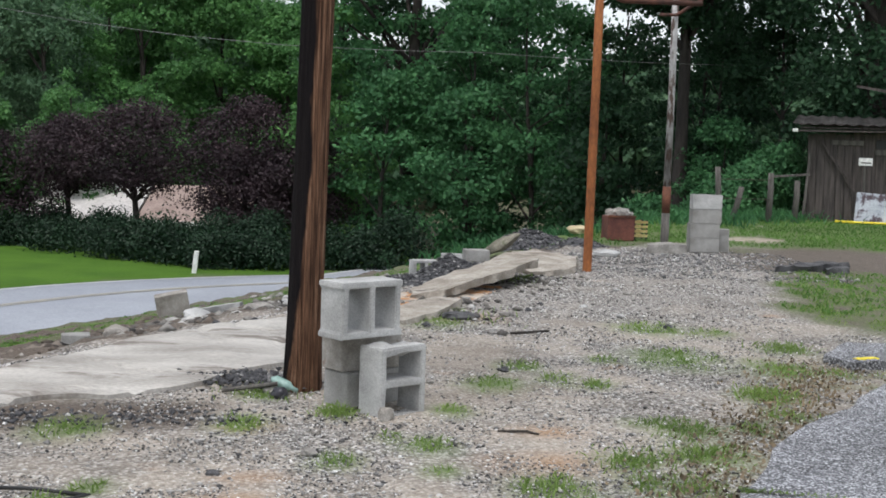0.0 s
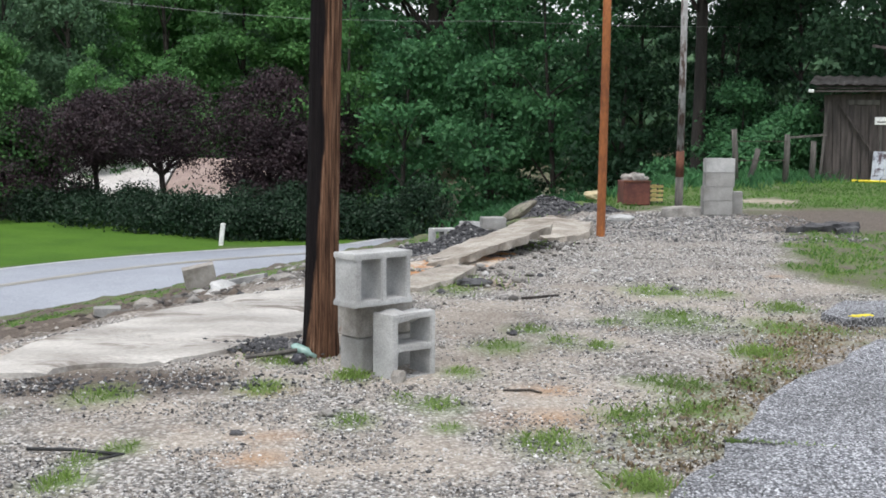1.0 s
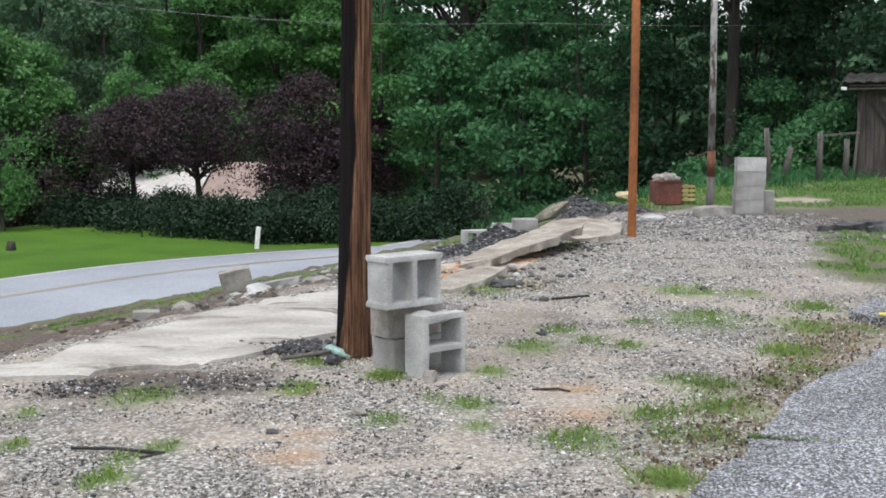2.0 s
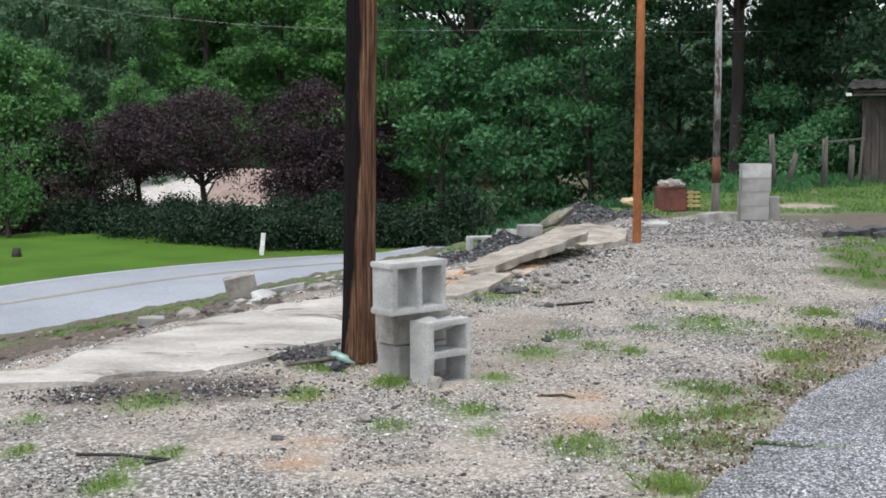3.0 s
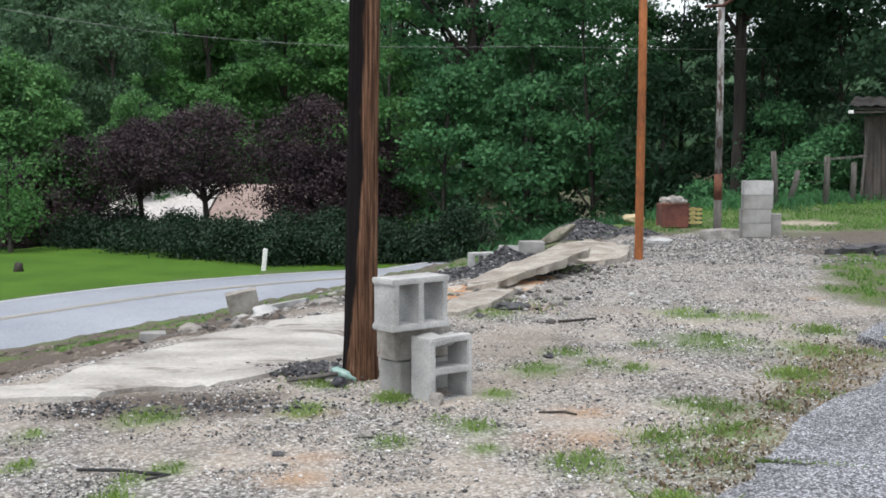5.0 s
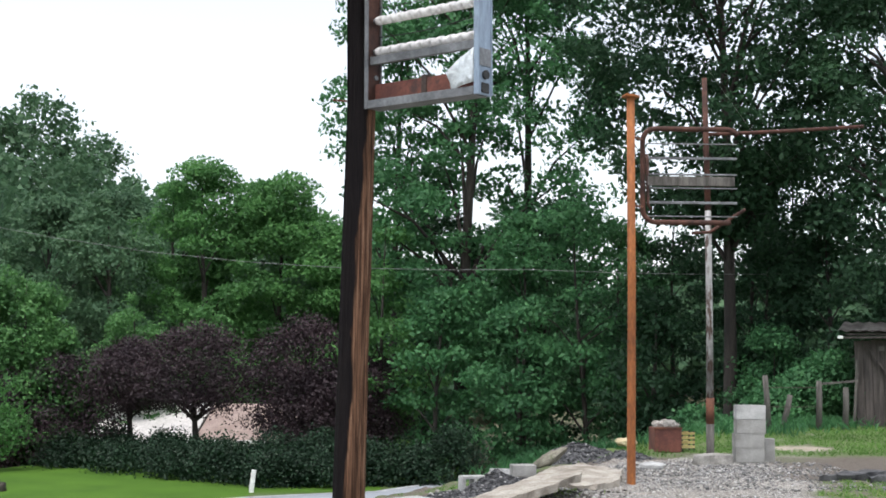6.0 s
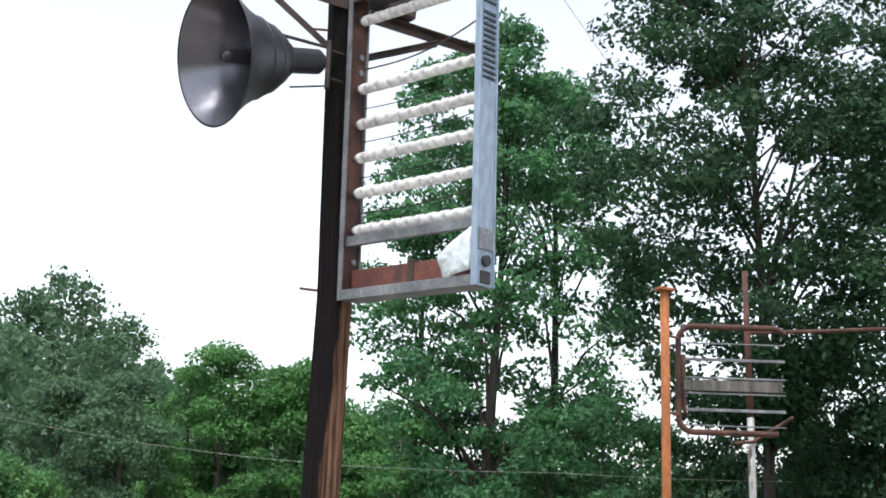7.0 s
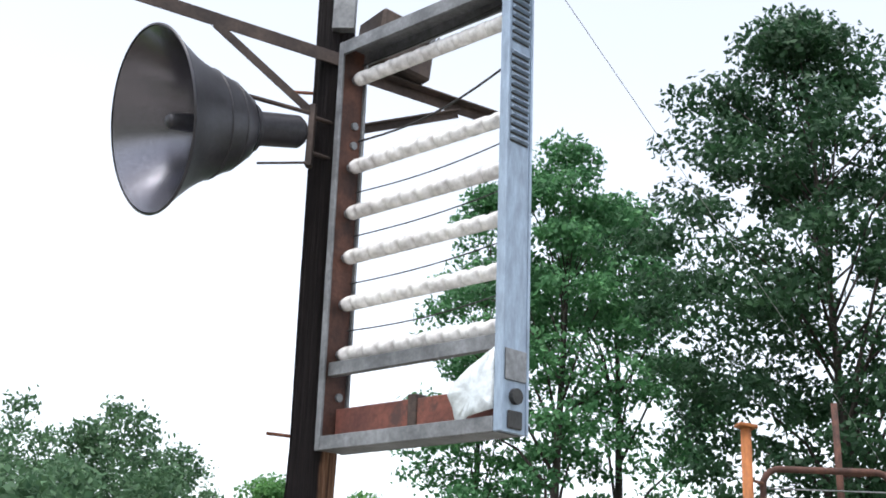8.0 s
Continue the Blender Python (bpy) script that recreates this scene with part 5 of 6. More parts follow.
def gravel():
    rng = np.random.default_rng(21)
    spots = []
    while len(spots) < 66000:
        y = 4.2 + 13.0 * rng.uniform() ** 1.5
        x = rng.uniform(-0.38 * y - 0.6, 0.4 * y + 0.3)
        if inside(PAD_EDGE, x, y) or inside(DRIVE_EDGE, x, y) or road_side(x, y) < 8.6 or (x > 0.22 * y + 0.95 and y > 10):
            continue
        if noise.noise(Vector((x * 0.9, y * 0.9, 3.0))) + 0.35 * noise.noise(Vector((x * 3, y * 3, 9))) > rng.uniform(-0.05, 0.8):
            continue
        r = 0.0032 + 0.0046 * rng.uniform() ** 2.2 + (0.009 * rng.uniform() if rng.uniform() < 0.03 else 0)
        r *= 0.75 + y / 22
        spots.append((x, y, float(level(x, y)) + r * 0.25, r))
    stones("gravel", spots, rng, PEBBLE, "loose pale and dark gravel over sandy ground", "gravel")
    spots = []
    for k in range(900):
        x, y = rng.normal(-1.45, 0.45), 6.66 + rng.normal(0, 0.1)
        y += 0.12 * (x + 1.5)
        r = 0.004 + 0.012 * rng.uniform() ** 2.5
        spots.append((x, y, float(level(x, y)) + r * 0.4, r))
    for k in range(500):
        x, y = rng.normal(-0.75, 0.18), rng.normal(7.62, 0.12)
        r = rng.uniform(0.008, 0.02)
        spots.append((x, y, float(level(x, y)) + r * 0.4 + 0.02, r))
    for k in range(420):
        u = rng.uniform()
        x, y = 1.42 + 0.75 * u, 5.5 - 0.17 * u + 0.02 * math.sin(19 * u) + rng.normal(0, 0.008)
        r = rng.uniform(0.004, 0.009)
        spots.append((x, y, float(level(x, y)) + 0.035, r))
    stones("dark_gravel", spots, rng, CHUNK, "dark broken asphalt crumbs along the pad", "gravel")
    spots = []
    while len(spots) < 1300:
        x, y = rng.uniform(-2.6, 0.3), rng.uniform(10.2, 17.5)
        s = float(road_side(x, y))
        if not 3.6 < s < 8.3 or noise.noise(Vector((x * 0.8, y * 0.8, 2))) < -0.15:
            continue
        r = 0.012 + 0.06 * rng.uniform() ** 3
        spots.append((x, y, float(level(x, y)) + r * 0.3, r))
    stones("bank_rubble", spots, rng, DEBRIS, "mixed broken stone and concrete on the bank", "rubble", flat=0.5)
    spots = []
    for k in range(500):
        x, y = rng.normal(1.4, 0.28), rng.normal(12.9, 0.35)
        r = 0.009 + 0.024 * rng.uniform() ** 3
        spots.append((x, y, float(level(x, y)) + r * 0.3, r))
    for k in range(260):
        x, y = rng.normal(0.45, 0.25), rng.normal(10.9, 0.4)
        r = 0.01 + 0.035 * rng.uniform() ** 3
        spots.append((x, y, float(level(x, y)) + r * 0.3, r))
    stones("slab_debris", spots, rng, DEBRIS, "broken crumbs and soil around the loose slabs", "rubble", flat=0.6)
    spots = []
    while len(spots) < 3000:
        x, y = rng.uniform(2.3, 5.2), rng.uniform(13.6, 16.9)
        r = 0.008 + 0.014 * rng.uniform() ** 2
        spots.append((x, y, float(level(x, y)) + r * 0.25, r))
    stones("coarse_gravel", spots, rng, GREY_STONES, "coarse grey gravel by the block stack", "gravel", flat=0.55)


gravel()


def bank_clods():
    rng = np.random.default_rng(77)
    spots = []
    while len(spots) < 1500:
        x, y = rng.uniform(-6.5, -1.4), rng.uniform(7.0, 16)
        s = float(road_side(x, y))
        if not 0.6 < s < 8.3 or inside(PAD_EDGE, x, y):
            continue
        r = 0.015 + 0.055 * rng.uniform() ** 3
        spots.append((x, y, float(level(x, y)) + r * 0.2, r))
    stones("soil_clods", spots, rng, SOIL_CLOD, "dark soil clods and small stones on the road bank", "soil", flat=0.6)


SOIL_CLOD = island_mat("soil_clods", [(0.0, (0.035, 0.027, 0.022)), (0.6, (0.12, 0.095, 0.075)), (0.93, (0.2, 0.17, 0.14)), (1.0, (0.45, 0.43, 0.4))])
bank_clods()


def heap(x, y, r, h, seed, n, label):
    rng = np.random.default_rng(seed)
    t = thing("rubble_heap", on_ground(x, y), label, "rubble heap", "rubble heaps")
    bm = bmesh.new()
    bmesh.ops.create_grid(bm, x_segments=24, y_segments=24, size=r * 1.25)
    z0 = float(level(x, y))
    def top(px, py):
        d = math.hypot(px, py) / r
        n1 = noise.noise(Vector((px * 2 / r, py * 2 / r, seed)))
        return h * max(0.0, 1 - d) ** 0.8 * (1 + 0.4 * n1) + float(level(x + px, y + py)) - z0 - 0.04 + 0.03 * max(0, 1 - d)
    for v in bm.verts:
        v.co.z = top(v.co.x, v.co.y)
    part("mound", bm, RUBBLE, t, smooth=True)
    spots = []
    for k in range(n):
        a, d = rng.uniform(0, 6.283), r * math.sqrt(rng.uniform()) * 1.05
        q = 0.008 + 0.022 * rng.uniform() ** 2.5
        px, py = d * math.cos(a), d * math.sin(a)
        spots.append((px, py, top(px, py) + q * 0.3, q))
    stones("crumble", spots, rng, CHUNK, "", "", t)


heap(0.66, 14.6, 0.55, 0.27, 3, 1700, "heap of black broken asphalt and gravel")
heap(0.05, 13.9, 1.05, 0.16, 4, 2200, "low spread of black broken asphalt and gravel")
heap(1.95, 18.3, 0.7, 0.28, 5, 1700, "heap of black broken asphalt and gravel")
heap(2.6, 17.3, 0.5, 0.12, 6, 600, "heap of black and white broken stone")
heap(0.8, 16.4, 0.9, 0.1, 7, 1300, "low spread of black broken asphalt and gravel")


def loose_rock(x, y, size, seed, mat, label, squash=(1, 1, 0.6), turn=0.0, tilt=0.0, dz=0.0):
    bm = bmesh.new()
    rock(bm, (0, 0, 0), size, seed, squash, 3)
    return tagged(part("rock", bm, mat, at=on_ground(x, y, turn, size * squash[2] * 0.55 + dz) @ pose(0, 0, 0, 0, tilt, 0)), label, "rock")


loose_rock(1.55, 17.2, 0.27, 5, MOSSY, "tilted mossy boulder slab on the rubble", (1, 0.5, 0.3), 10, -30, 0.14)
plane_slab("asphalt_piece", [(4.5, 14.6), (4.6, 14.9), (5.0, 15.05), (5.4, 15.15), (5.45, 14.95), (5.0, 14.7)], lambda x, y: float(level(x, y)) + 0.05 + 0.06 * (x - 4.5), 0.08, 0.045, RUBBLE, "broken black asphalt plate heaved up from the gravel", "asphalt piece", 0.03, 21.0, 0.09)
plane_slab("asphalt_piece", [(5.0, 14.5), (5.05, 14.75), (5.35, 14.8), (5.4, 14.6)], lambda x, y: float(level(x, y)) + 0.06, 0.07, 0.04, RUBBLE, "small black asphalt plate in the gravel", "asphalt piece", 0.03, 23.0, 0.08)
loose_rock(-0.03, 6.77, 0.045, 8, CMU_BROWN, "small brown broken stone against a block", (0.9, 0.6, 1.0))
loose_rock(-0.60, 7.22, 0.05, 9, HORN, "smooth purple-grey stone at the pole's foot", (1, 0.9, 0.8))
loose_rock(-0.66, 7.32, 0.045, 10, STONE, "small pale stone at the pole's foot", (1, 0.9, 0.6))
loose_rock(0.56, 10.3, 0.12, 11, RUBBLE, "flat dark stone in the gravel", (1.2, 0.7, 0.35))
loose_rock(-2.2, 10.75, 0.09, 12, CMU_BROWN, "brownish broken stone beside the pad", (1.2, 0.8, 0.8))
for k in range(26):
    r_ = random.Random(k)
    x_, y_ = r_.uniform(-1.8, 2.6), r_.uniform(4.9, 12.5)
    if not inside(PAD_EDGE, x_, y_) and not inside(DRIVE_EDGE, x_, y_):
        loose_rock(x_, y_, r_.uniform(0.02, 0.045), 30 + k, r_.choice((STONE, RUBBLE, CMU_PALE, STONE)), "fist-sized loose stone on the gravel", (1.1, 0.8, 0.55), r_.uniform(0, 180))
for k, (x_, y_) in enumerate(((-0.9, 13.0), (-1.3, 13.4), (-0.6, 13.9), (-1.6, 13.9), (-1.0, 14.6), (-0.3, 13.2), (-0.7, 12.3), (0.1, 14.9), (-1.9, 13.2), (2.6, 16.3), (2.75, 15.9))):
    loose_rock(x_, y_, 0.09 + 0.05 * (k % 3), 60 + k, STONE if k % 2 else CMU_PALE, "broken stone slab on the rubble bank", (1.2, 0.8, 0.4), 35 * k)

block(on_ground(0.5, 16.3, 20, 0.1) @ pose(0, 0, 0, 90, 0, 0), "pale concrete block lying with its core open", 0.34, 0.2, 0.19, CMU_PALE, seed=31, ears=False)
block(on_ground(0.92, 16.55, -6, 0.1), "pale concrete block lying on the rubble", 0.39, 0.19, 0.19, CMU_PALE, seed=32, ears=False)
block(on_ground(1.08, 15.35, 8, 0.2), "grey concrete block half sunk in rubble", 0.3, 0.18, 0.14, CMU, seed=33, solid=True)
block(on_ground(-2.47, 10.5, 15, 0.03), "small grey concrete block beside the pad", 0.22, 0.14, 0.12, CMU, seed=34, solid=True)


def stick(points, r, label, mat=BLACK, name="stick"):
    bm = bmesh.new()
    tube(bm, [(x, y, float(level(x, y)) + r + z) for x, y, z in points], r, 7)
    return tagged(part(name, bm, mat, smooth=True), label, "stick")


stick([(-1.62, 5.42, 0.0), (-1.4, 5.36, 0.015), (-1.2, 5.34, 0.0)], 0.008, "bent dark stick lying on the gravel")
stick([(-1.19, 5.35, 0.0), (-1.28, 5.27, 0.0)], 0.007, "short dark stick lying on the gravel")
stick([(0.52, 6.55, 0.0), (0.66, 6.52, 0.012), (0.72, 6.5, 0.0)], 0.007, "short brown stick lying on the gravel", BARK)
stick([(0.9, 9.6, 0.0), (1.2, 9.75, 0.0)], 0.01, "thin brown stick on the gravel", BARK)
stick([(-0.92, 7.28, 0.01), (-0.62, 7.3, 0.05)], 0.013, "dark stick propped by the pole", POST_WOOD)
bm = bmesh.new()
tube(bm, [(0, 0, 0), (0.03, 0, 0), (0.11, 0, 0), (0.135, 0, 0), (0.17, 0, 0)], [0.012, 0.03, 0.03, 0.013, 0.012], 14)
tagged(part("bottle", bm, GLASS_GREEN, at=on_ground(-0.66, 7.38, -25, 0.075) @ pose(0, 0, 0, 0, 18, 0), smooth=True), "pale green glass bottle at the pole's foot", "bottle")
bm = bmesh.new()
bmesh.ops.create_grid(bm, x_segments=10, y_segments=6, size=1)
for v in bm.verts:
    v.co = Vector((v.co.x * 0.09, v.co.y * 0.03, 0.015 + 0.012 * noise.noise(v.co * 3)))
bmesh.ops.solidify(bm, geom=bm.faces[:], thickness=0.004)
tagged(part("yellow_rag", bm, YELLOW, at=on_ground(3.1, 8.42, 25, 0.085), smooth=True), "small crumpled yellow cloth on the asphalt", "rag")


# ---- grass, weeds and litter ----
def blades(name, spots, rng, material, label):
    """Grass blades: rows of x, y, z, height, width."""
    p = np.asarray(spots)
    n = len(p)
    a = rng.uniform(0, 6.283, n)
    side = np.stack([np.cos(a), np.sin(a), np.zeros(n)], 1) * (p[:, 4:5] / 2)
    leanv = rng.normal(size=(n, 3)) * 0.45
    leanv[:, 2] = 1
    leanv /= np.linalg.norm(leanv, axis=1)[:, None]
    root = p[:, :3]
    h = p[:, 3:4]
    mid = root + leanv * h * 0.55
    tip = root + leanv * h + np.stack([leanv[:, 0], leanv[:, 1], -0.3 * np.ones(n)], 1) * h * 0.45
    v = np.stack([root - side, root + side, mid + side * 0.8, tip, mid - side * 0.8], 1).reshape(-1, 3)
    me = bpy.data.meshes.new(name)
    me.from_pydata(v.tolist(), [], (np.array([(0, 1, 2, 3, 4)])[None] + (np.arange(n) * 5)[:, None, None]).reshape(-1, 5).tolist())
    return tagged(finish(name, me, material), label, "grass", "", "stuff")


def grasses():
    rng = np.random.default_rng(31)
    spots, tries = [], 0
    while len(spots) < 17000 and tries < 160000:
        tries += 1
        y = 4.3 + 10.5 * rng.uniform() ** 1.4
        x = rng.uniform(-0.36 * y - 0.3, 0.42 * y + 0.3)
        if inside(PAD_EDGE, x, y) or inside(DRIVE_EDGE, x, y):
            continue
        g_ = covers(x, y)[0]
        if g_ > 0.3 + 0.6 * rng.uniform():
            spots.append((x, y, float(level(x, y)), rng.uniform(0.015, 0.06) * (0.6 + 0.6 * g_), rng.uniform(0.004, 0.009)))
    for k in range(170):
        u = rng.uniform() ** 1.6
        x, y = 1.43 + 0.5 * u, 5.5 - 0.12 * u + rng.normal(0, 0.012)
        spots.append((x, y, float(level(x, y)) + 0.03, rng.uniform(0.012, 0.035), rng.uniform(0.004, 0.007)))
    for cx, cy, r, n, h in ((-0.3, 6.86, 0.05, 110, 0.075), (-0.7, 7.36, 0.12, 160, 0.05), (1.47, 6.68, 0.1, 130, 0.055), (2.19, 7.55, 0.1, 170, 0.075), (2.83, 9.2, 0.1, 120, 0.08), (0.98, 4.92, 0.07, 120, 0.08), (1.1, 6.05, 0.1, 110, 0.055), (0.45, 10.5, 0.25, 200, 0.07), (1.15, 13.1, 0.2, 160, 0.1)):
        for k in range(n):
            x, y = rng.normal(cx, r), rng.normal(cy, r)
            spots.append((x, y, float(level(x, y)), rng.uniform(0.4, 1.2) * h, rng.uniform(0.005, 0.009)))
    blades("grass_tufts", spots, rng, BLADE, "thin green grass tufts growing through the gravel")
    spots, tries = [], 0
    while len(spots) < 26000 and tries < 200000:
        tries += 1
        y = rng.uniform(11, 30)
        x = rng.uniform(-5.0, 0.42 * y + 1)
        s = float(road_side(x, y))
        if s < 0.6 or (x < 1.5 and y > 19):
            continue
        if covers(x, y)[0] > 0.3 + 0.3 * rng.uniform():
            spots.append((x, y, float(level(x, y)), rng.uniform(0.02, 0.065), rng.uniform(0.01, 0.018)))
    blades("bank_grass", spots, rng, BANK_BLADE, "short green grass beyond the gravel and on the bank")
    spots = []
    for cx, cy, r, n, h in ((1.7, 19.4, 0.5, 500, 0.5), (2.6, 19.8, 0.5, 400, 0.42), (6.4, 23.6, 0.7, 700, 0.45), (5.2, 22.5, 0.6, 500, 0.45), (7.4, 24.2, 0.5, 400, 0.4)):
        for k in range(n):
            x, y = rng.normal(cx, r), rng.normal(cy, r * 0.7)
            spots.append((x, y, float(level(x, y)), rng.uniform(0.3, 1.1) * h * 0.7, rng.uniform(0.012, 0.028)))
    blades("weeds", spots, rng, LEAF_MID, "tall leafy weeds behind the rubble and fence")
    n = 1900
    u = rng.uniform(0, 1, n)
    x = 1.0 + 1.95 * u + rng.normal(0, 0.17, n)
    y = 5.0 + 3.7 * u + rng.normal(0, 0.2, n)
    keep = [i for i in range(n) if not inside(DRIVE_EDGE, x[i], y[i])]
    pts = np.stack([x[keep], y[keep], level(x[keep], y[keep]) + rng.uniform(0.004, 0.02, len(keep))], 1)
    ob = leaf_mesh("leaf_litter", pts, 0.032, rng, DRYBLADE, facing=np.array((0, 0, 2.0)))
    tagged(ob, "dry brown leaf litter along the driveway edge", "leaves", kind="stuff")


grasses()


# ---- shed, fence and yard clutter ----
def shed():
    z0, y = 0.30, 24.0
    t = thing("shed", pose(8.12, y, z0, 0, 0, -20), "old grey plank shed with a sagging tin roof", "shed")
    rng = random.Random(4)
    x = 0.0
    while x < 3.2:
        w = rng.uniform(0.14, 0.21)
        bm = bmesh.new()
        box(bm, x, 0, -0.06 - rng.uniform(0, 0.05), x + w - 0.008, 0.025, 1.66 + rng.uniform(-0.02, 0.02), 0.003, pose(-0.06, 0, 0, 0, -2.0, 0))
        part("plank", bm, SHED_WOOD, t)
        x += w
    y2 = 0.03
    while y2 < 2.6:
        w = rng.uniform(0.14, 0.21)
        bm = bmesh.new()
        box(bm, -0.09, y2, -0.08, -0.065, y2 + w - 0.008, 1.62, 0.003)
        part("plank", bm, SHED_WOOD, t)
        y2 += w
    bm = bmesh.new()
    box(bm, -0.08, 2.6, -0.1, 3.2, 2.63, 1.6, 0.003)
    box(bm, 3.17, 0.03, -0.1, 3.2, 2.6, 1.6, 0.003)
    part("back_wall", bm, SHED_WOOD, t)
    for k, (dz, tilt, x0, y0) in enumerate(((1.70, 1.5, -0.34, -0.35), (1.76, 1.0, -0.25, -0.3), (1.82, 0.4, -0.28, -0.22))):
        bm = bmesh.new()
        box(bm, x0, y0, dz, 3.5, y0 + 0.26 + 0.02 * k, dz + 0.035, 0.004, pose(0, 0, 0, 0, -tilt * 0.4, 0))
        part("fascia_board", bm, SHED_WOOD, t)
    bm = bmesh.new()
    prev = None
    for k in range(70):
        x = -0.4 + 4.0 * k / 69
        zz = 0.018 * math.sin(k * 1.6)
        row = [bm.verts.new((x, -0.4, 1.84 + zz)), bm.verts.new((x, 2.8, 2.1 + zz))]
        if prev:
            bm.faces.new((prev[0], row[0], row[1], prev[1]))
        prev = row
    bmesh.ops.solidify(bm, geom=bm.faces[:], thickness=0.006)
    part("roof", bm, ROOF_TIN, t, "rusted corrugated tin roof")
    bm = bmesh.new()
    beam(bm, (0.75, 0.5, 2.6), (2.6, -0.2, 2.25), 0.2, 0.05)
    beam(bm, (1.35, 0.4, 1.9), (1.35, 0.4, 2.5), 0.2, 0.2)
    part("upper_roof_board", bm, SHED_WOOD, t)
    bm = bmesh.new()
    beam(bm, (0.02, -0.05, 1.68), (0.78, -0.09, 0.62), 0.03, 0.07, (0, 1, 0))
    part("brace", bm, SHED_WOOD, t, "grey diagonal brace board")
    bm = bmesh.new()
    box(bm, 0.3, -0.035, 1.47, 0.9, -0.02, 1.56, 0.003)
    part("batten", bm, POST_WOOD, t)
    # black board over whole planks, its colour stands for shade in a gap
    bm = bmesh.new()
    box(bm, 1.12, -0.03, 1.42, 1.9, -0.006, 1.58, 0.003)
    part("eave_shade_board", bm, BLACK, t, "black board painting the dark of a gap under the eave")
    bm = bmesh.new()
    box(bm, 1.1, -0.04, 1.3, 1.95, -0.008, 1.4, 0.003)
    part("sill_board", bm, POST_WOOD, t, "pale grey sill board")
    bm = bmesh.new()
    box(bm, -0.4, -0.38, 1.69, -0.3, -0.31, 1.75, 0.006)
    part("broken_board_end", bm, WHITE, t, "pale broken board end")
    bm = bmesh.new()
    beam(bm, (-0.13, -0.06, 0.1), (-0.06, -0.06, 1.3), 0.05, 0.05)
    part("corner_post", bm, POST_WOOD, t)


shed()
bm = bmesh.new()
box(bm, -0.13, -0.008, 1.1, 0.13, 0.008, 1.24, 0.003)
st = thing("small_sign", pose(8.9, 23.4, 0.3), "small white sign on a stake before the shed", "sign")
part("plate", bm, WHITE, st, "white plate")
bm = bmesh.new()
box(bm, -0.09, -0.012, 1.14, 0.1, -0.0085, 1.16)
part("text_bar", bm, STEEL, st)
bm = bmesh.new()
box(bm, -0.02, 0.009, -0.2, 0.02, 0.03, 1.15, 0.003)
part("stake", bm, POST_WOOD, st)
bm = bmesh.new()
box(bm, 0, 0, 0, 1.0, 0.03, 0.6, 0.004)
pan = tagged(part("leaning_panel", bm, grainy("blotched_panel", (0.3, 0.33, 0.38), (0.5, 0.53, 0.57), 3, 30, 0.8, spots=((0.07, 0.05, 0.06), 5, 0.5)), at=pose(8.7, 23.3, 0.33, -16, 3, -22)), "pale panel with dark blotches leaning on the shed", "panel")
bm = bmesh.new()
tube(bm, [(x, y, float(level(x, y)) + 0.03) for x, y in ((8.35, 23.3), (8.7, 23.1), (9.1, 23.0), (9.6, 22.8))], 0.025, 7)
tagged(part("hose", bm, YELLOW, smooth=True), "yellow hose lying before the shed", "hose")

for k, (x_, y_, h_, tilt_) in enumerate(((6.07, 23, 0.85, -3), (7.0, 23, 0.75, 1), (7.55, 23.2, 0.62, 2), (6.42, 23.2, 0.5, 14))):
    bm = bmesh.new()
    tube(bm, [(0, 0, -0.2), (0.01, 0, h_ * 0.5), (0, 0.01, h_)], [0.06, 0.055, 0.05], 9)
    tagged(part("fence_post", bm, POST_WOOD, at=on_ground(x_, y_) @ pose(0, 0, 0.15, 0, tilt_, 0), smooth=True), "weathered round wooden fence post in grass", "fence post", "fence posts")
bm = bmesh.new()
beam(bm, (7.0, 23.05, 1.14), (7.85, 23.4, 1.2), 0.06, 0.035)
tagged(part("fence_rail", bm, POST_WOOD), "grey rail board from the fence to the shed", "rail")
for z_ in (0.75, 1.1):
    bm = bmesh.new()
    tube(bm, [(6.07, 22.95, z_ - 0.03), (7.0, 22.95, z_ - 0.02)], 0.006, 5)
    tagged(part("fence_wire", bm, STEEL), "thin rusty wire between the fence posts", "wire")


def metal_box():
    t = thing("rusty_bin", on_ground(3.36, 18.4, 6), "rusted red metal bin heaped with stones", "bin")
    bm = bmesh.new()
    box(bm, -0.2, -0.17, 0, 0.2, 0.17, 0.36, 0.015)
    for v in bm.verts:
        v.co += 0.008 * noise.noise_vector(v.co * 7)
    part("body", bm, RUST_RED, t)
    bm = bmesh.new()
    box(bm, -0.21, -0.18, 0.335, 0.21, -0.17, 0.365, 0.003)
    part("rim", bm, RUST_DARK, t)


metal_box()
for k, (dx, dy, s_) in enumerate(((-0.1, 0, 0.1), (0.07, -0.02, 0.11), (0.0, 0.05, 0.12), (0.14, 0.03, 0.07))):
    bm = bmesh.new()
    rock(bm, (0, 0, 0), s_, 80 + k, (1.1, 0.9, 0.6), 3)
    tagged(part("rock", bm, STONE if k % 2 else CMU_BROWN, at=on_ground(3.36 + dx, 18.4 + dy, 40 * k, 0.36 + s_ * 0.35)), "rough stone heaped on the rusty bin", "rock")


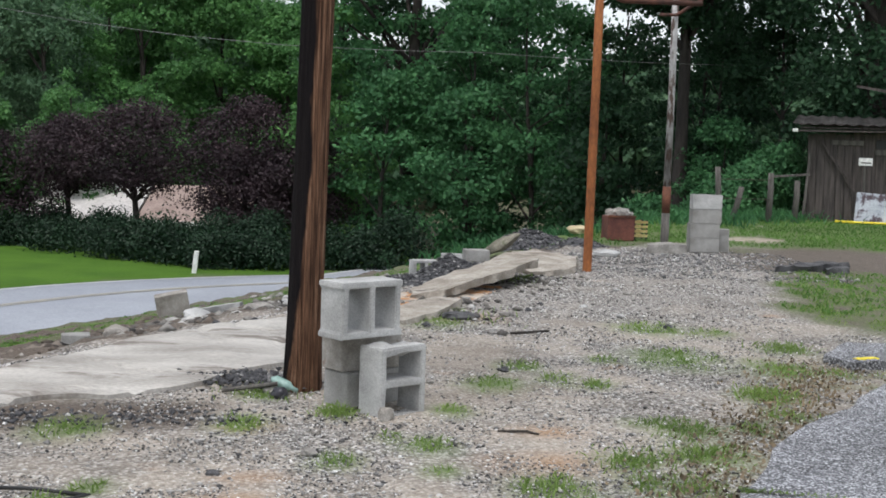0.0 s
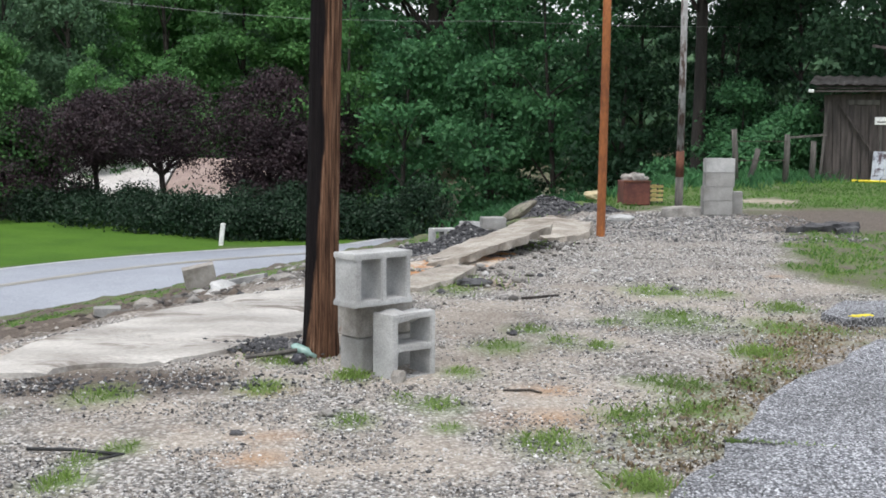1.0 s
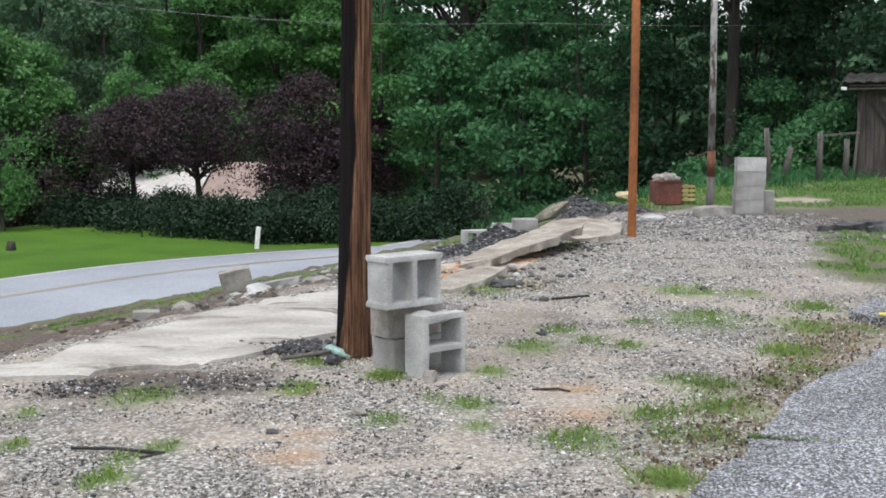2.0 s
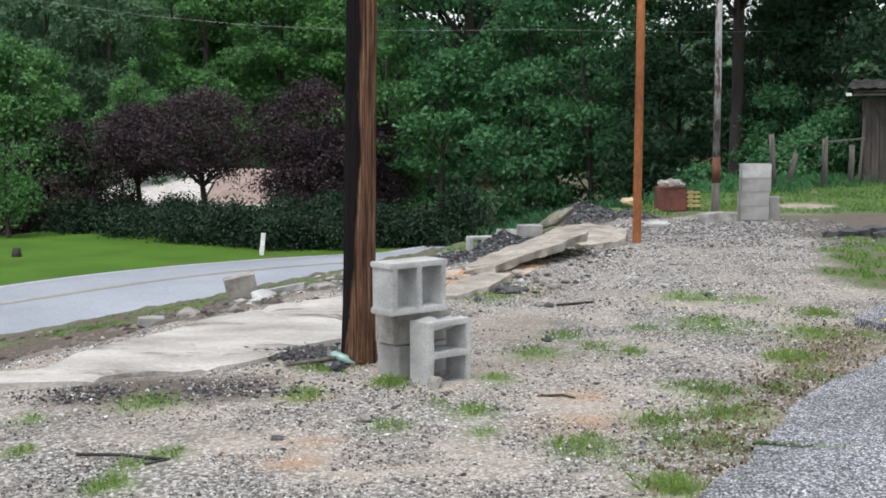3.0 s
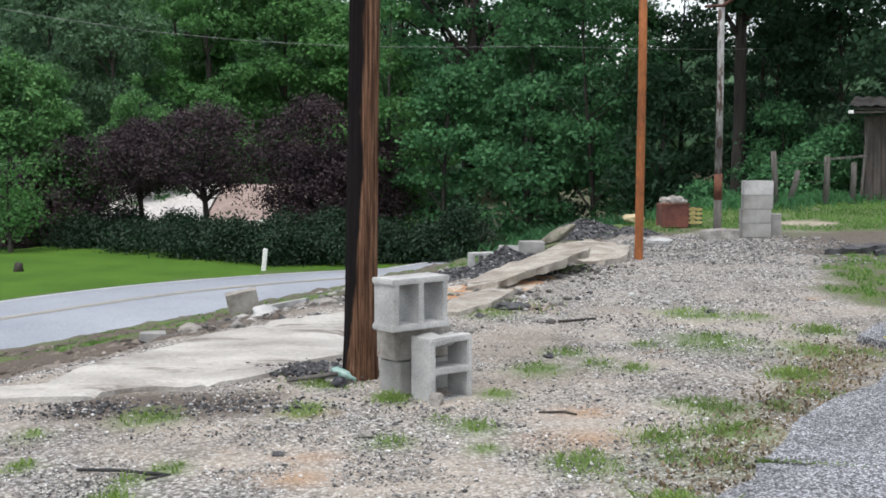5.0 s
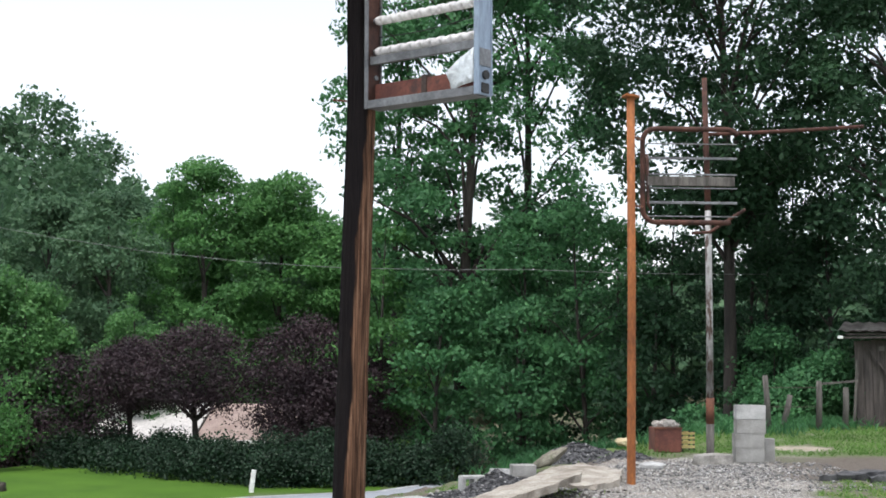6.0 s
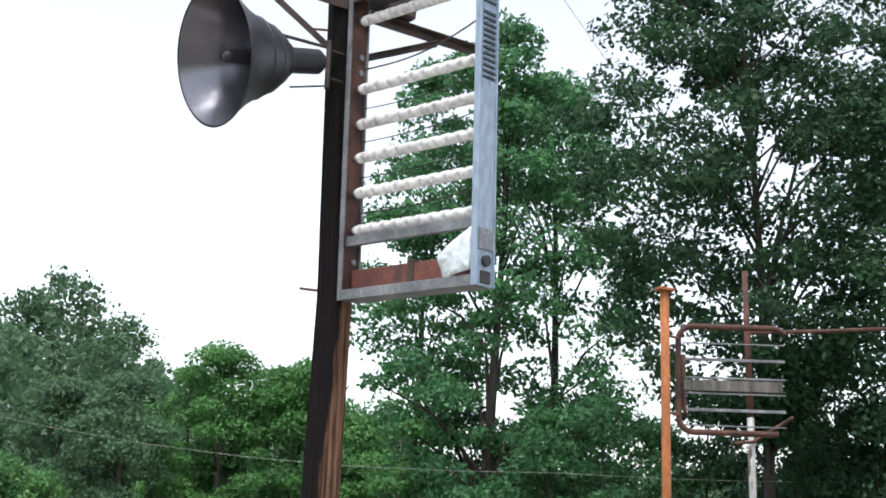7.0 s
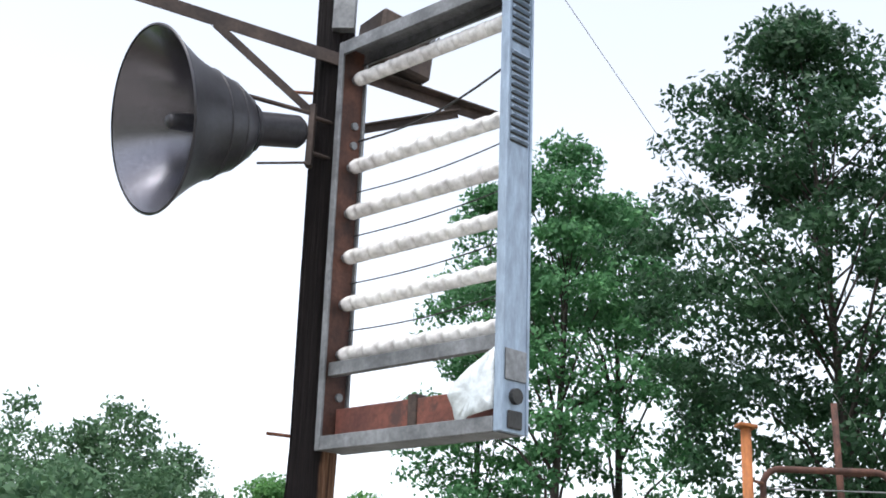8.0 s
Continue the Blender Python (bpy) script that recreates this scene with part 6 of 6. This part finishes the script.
def crate():
    t = thing("crate", on_ground(3.69, 18.55, 10), "small yellowed slatted crate beside the rusty bin", "crate")
    cream = grainy("yellowed_wood", (0.35, 0.27, 0.1), (0.55, 0.45, 0.2), 5, 40, 0.8)
    for x in (-0.09, 0.09):
        for y in (-0.09, 0.09):
            bm = bmesh.new()
            box(bm, x - 0.012, y - 0.012, 0, x + 0.012, y + 0.012, 0.3, 0.002)
            part("corner_post", bm, BLACK, t)
    for k in range(4):
        for y in (-0.107, 0.103):
            bm = bmesh.new()
            box(bm, -0.1, y, 0.05 + 0.065 * k, 0.1, y + 0.006, 0.09 + 0.065 * k, 0.001)
            part("slat", bm, cream, t)


crate()
bm = bmesh.new()
rock(bm, (0, 0, 0), 0.13, 91, (1.2, 0.8, 0.5), 3)
tagged(part("sandbag", bm, grainy("sand_cloth", (0.4, 0.33, 0.2), (0.55, 0.47, 0.3), 5, 60, 0.95), at=on_ground(2.86, 18.9, 0, 0.1)), "pale yellow sack lying in the grass", "sack")

# ---- far side of the road ----
bm = bmesh.new()
box(bm, -0.055, -0.03, -0.1, 0.055, 0.03, 0.52, 0.01)
tagged(part("marker_post", bm, WHITE, at=on_ground(-4.25, 29.2) @ pose(0, 0, 0, 0, 6, 0)), "leaning white marker post at the road edge", "marker post")
bm = bmesh.new()
tube(bm, [(0, 0, -0.05), (0, 0, 0.12), (0.01, 0, 0.2)], [0.13, 0.1, 0.09], 10)
tagged(part("stump", bm, BARK, at=on_ground(-9.9, 28.9), smooth=True), "small dark tree stump on the lawn", "stump")


def house():
    g = -3.4
    t = thing("house", pose(-9.0, 46, g), "low house with a pale metal roof behind the plums", "house")
    bm = bmesh.new()
    box(bm, -3.8, 0, 0, 4.2, 7, 1.95, 0.01)
    part("wall", bm, HOUSE_BRICK, t)
    bm = bmesh.new()
    pr = [(-0.6, 1.8), (3.5, 2.95), (7.6, 1.8), (7.6, 1.88), (3.5, 3.05), (-0.6, 1.9)]
    ends = [[bm.verts.new((x, y, z)) for y, z in pr] for x in (-4.2, 0.2)]
    for k in range(6):
        bm.faces.new((ends[0][k], ends[0][(k + 1) % 6], ends[1][(k + 1) % 6], ends[1][k]))
    bm.faces.new(ends[0]), bm.faces.new(ends[1])
    bmesh.ops.recalc_face_normals(bm, faces=bm.faces[:])
    part("roof", bm, HOUSE_ROOF, t, "pale metal roof")
    bm = bmesh.new()
    ends = [[bm.verts.new((x, y, z)) for y, z in pr] for x in (0.3, 4.6)]
    for k in range(6):
        bm.faces.new((ends[0][k], ends[0][(k + 1) % 6], ends[1][(k + 1) % 6], ends[1][k]))
    bm.faces.new(ends[0]), bm.faces.new(ends[1])
    bmesh.ops.recalc_face_normals(bm, faces=bm.faces[:])
    part("roof", bm, HOUSE_BRICK, t, "dull brown roof of the wing")
    for x in (-4.2, 0.3):
        bm = bmesh.new()
        box(bm, x, -0.66, 1.7, x + 4.4 - 0.1, -0.61, 1.9, 0.005)
        part("gutter", bm, WHITE, t)
    for x in (-2.6, -0.9, 1.6, 3.2):
        bm = bmesh.new()
        box(bm, x, -0.03, 0.6, x + 0.9, -0.004, 1.6, 0.004)
        f = part("window", bm, WHITE, t)
        bm = bmesh.new()
        box(bm, x + 0.07, -0.045, 0.67, x + 0.83, -0.034, 1.53)
        part("pane", bm, BLACK, f, "dark window pane")


house()

# ---- overhead lines ----
def line(points, r, label):
    bm = bmesh.new()
    tube(bm, points, r, 5)
    tagged(part("overhead_cable", bm, grainy("cable_grey", (0.12, 0.12, 0.12), (0.3, 0.3, 0.3), 2, 10, 0.6), smooth=True), label, "cable")


line([(-30 + k * 2.0, 26 + 1.5 * max(0, k - 16), 3.37 + (0.0105 if k < 15 else 0.004) * (-30 + k * 2.0 + 0.6) ** 2) for k in range(23)], 0.005, "thin grey overhead cable sagging above the road")
line([(-0.4 + 0.75 * k, 7.5 + 1.9 * k, 6.3 - 0.04 * k) for k in range(14)], 0.0025, "thin grey wire running from the pole top")
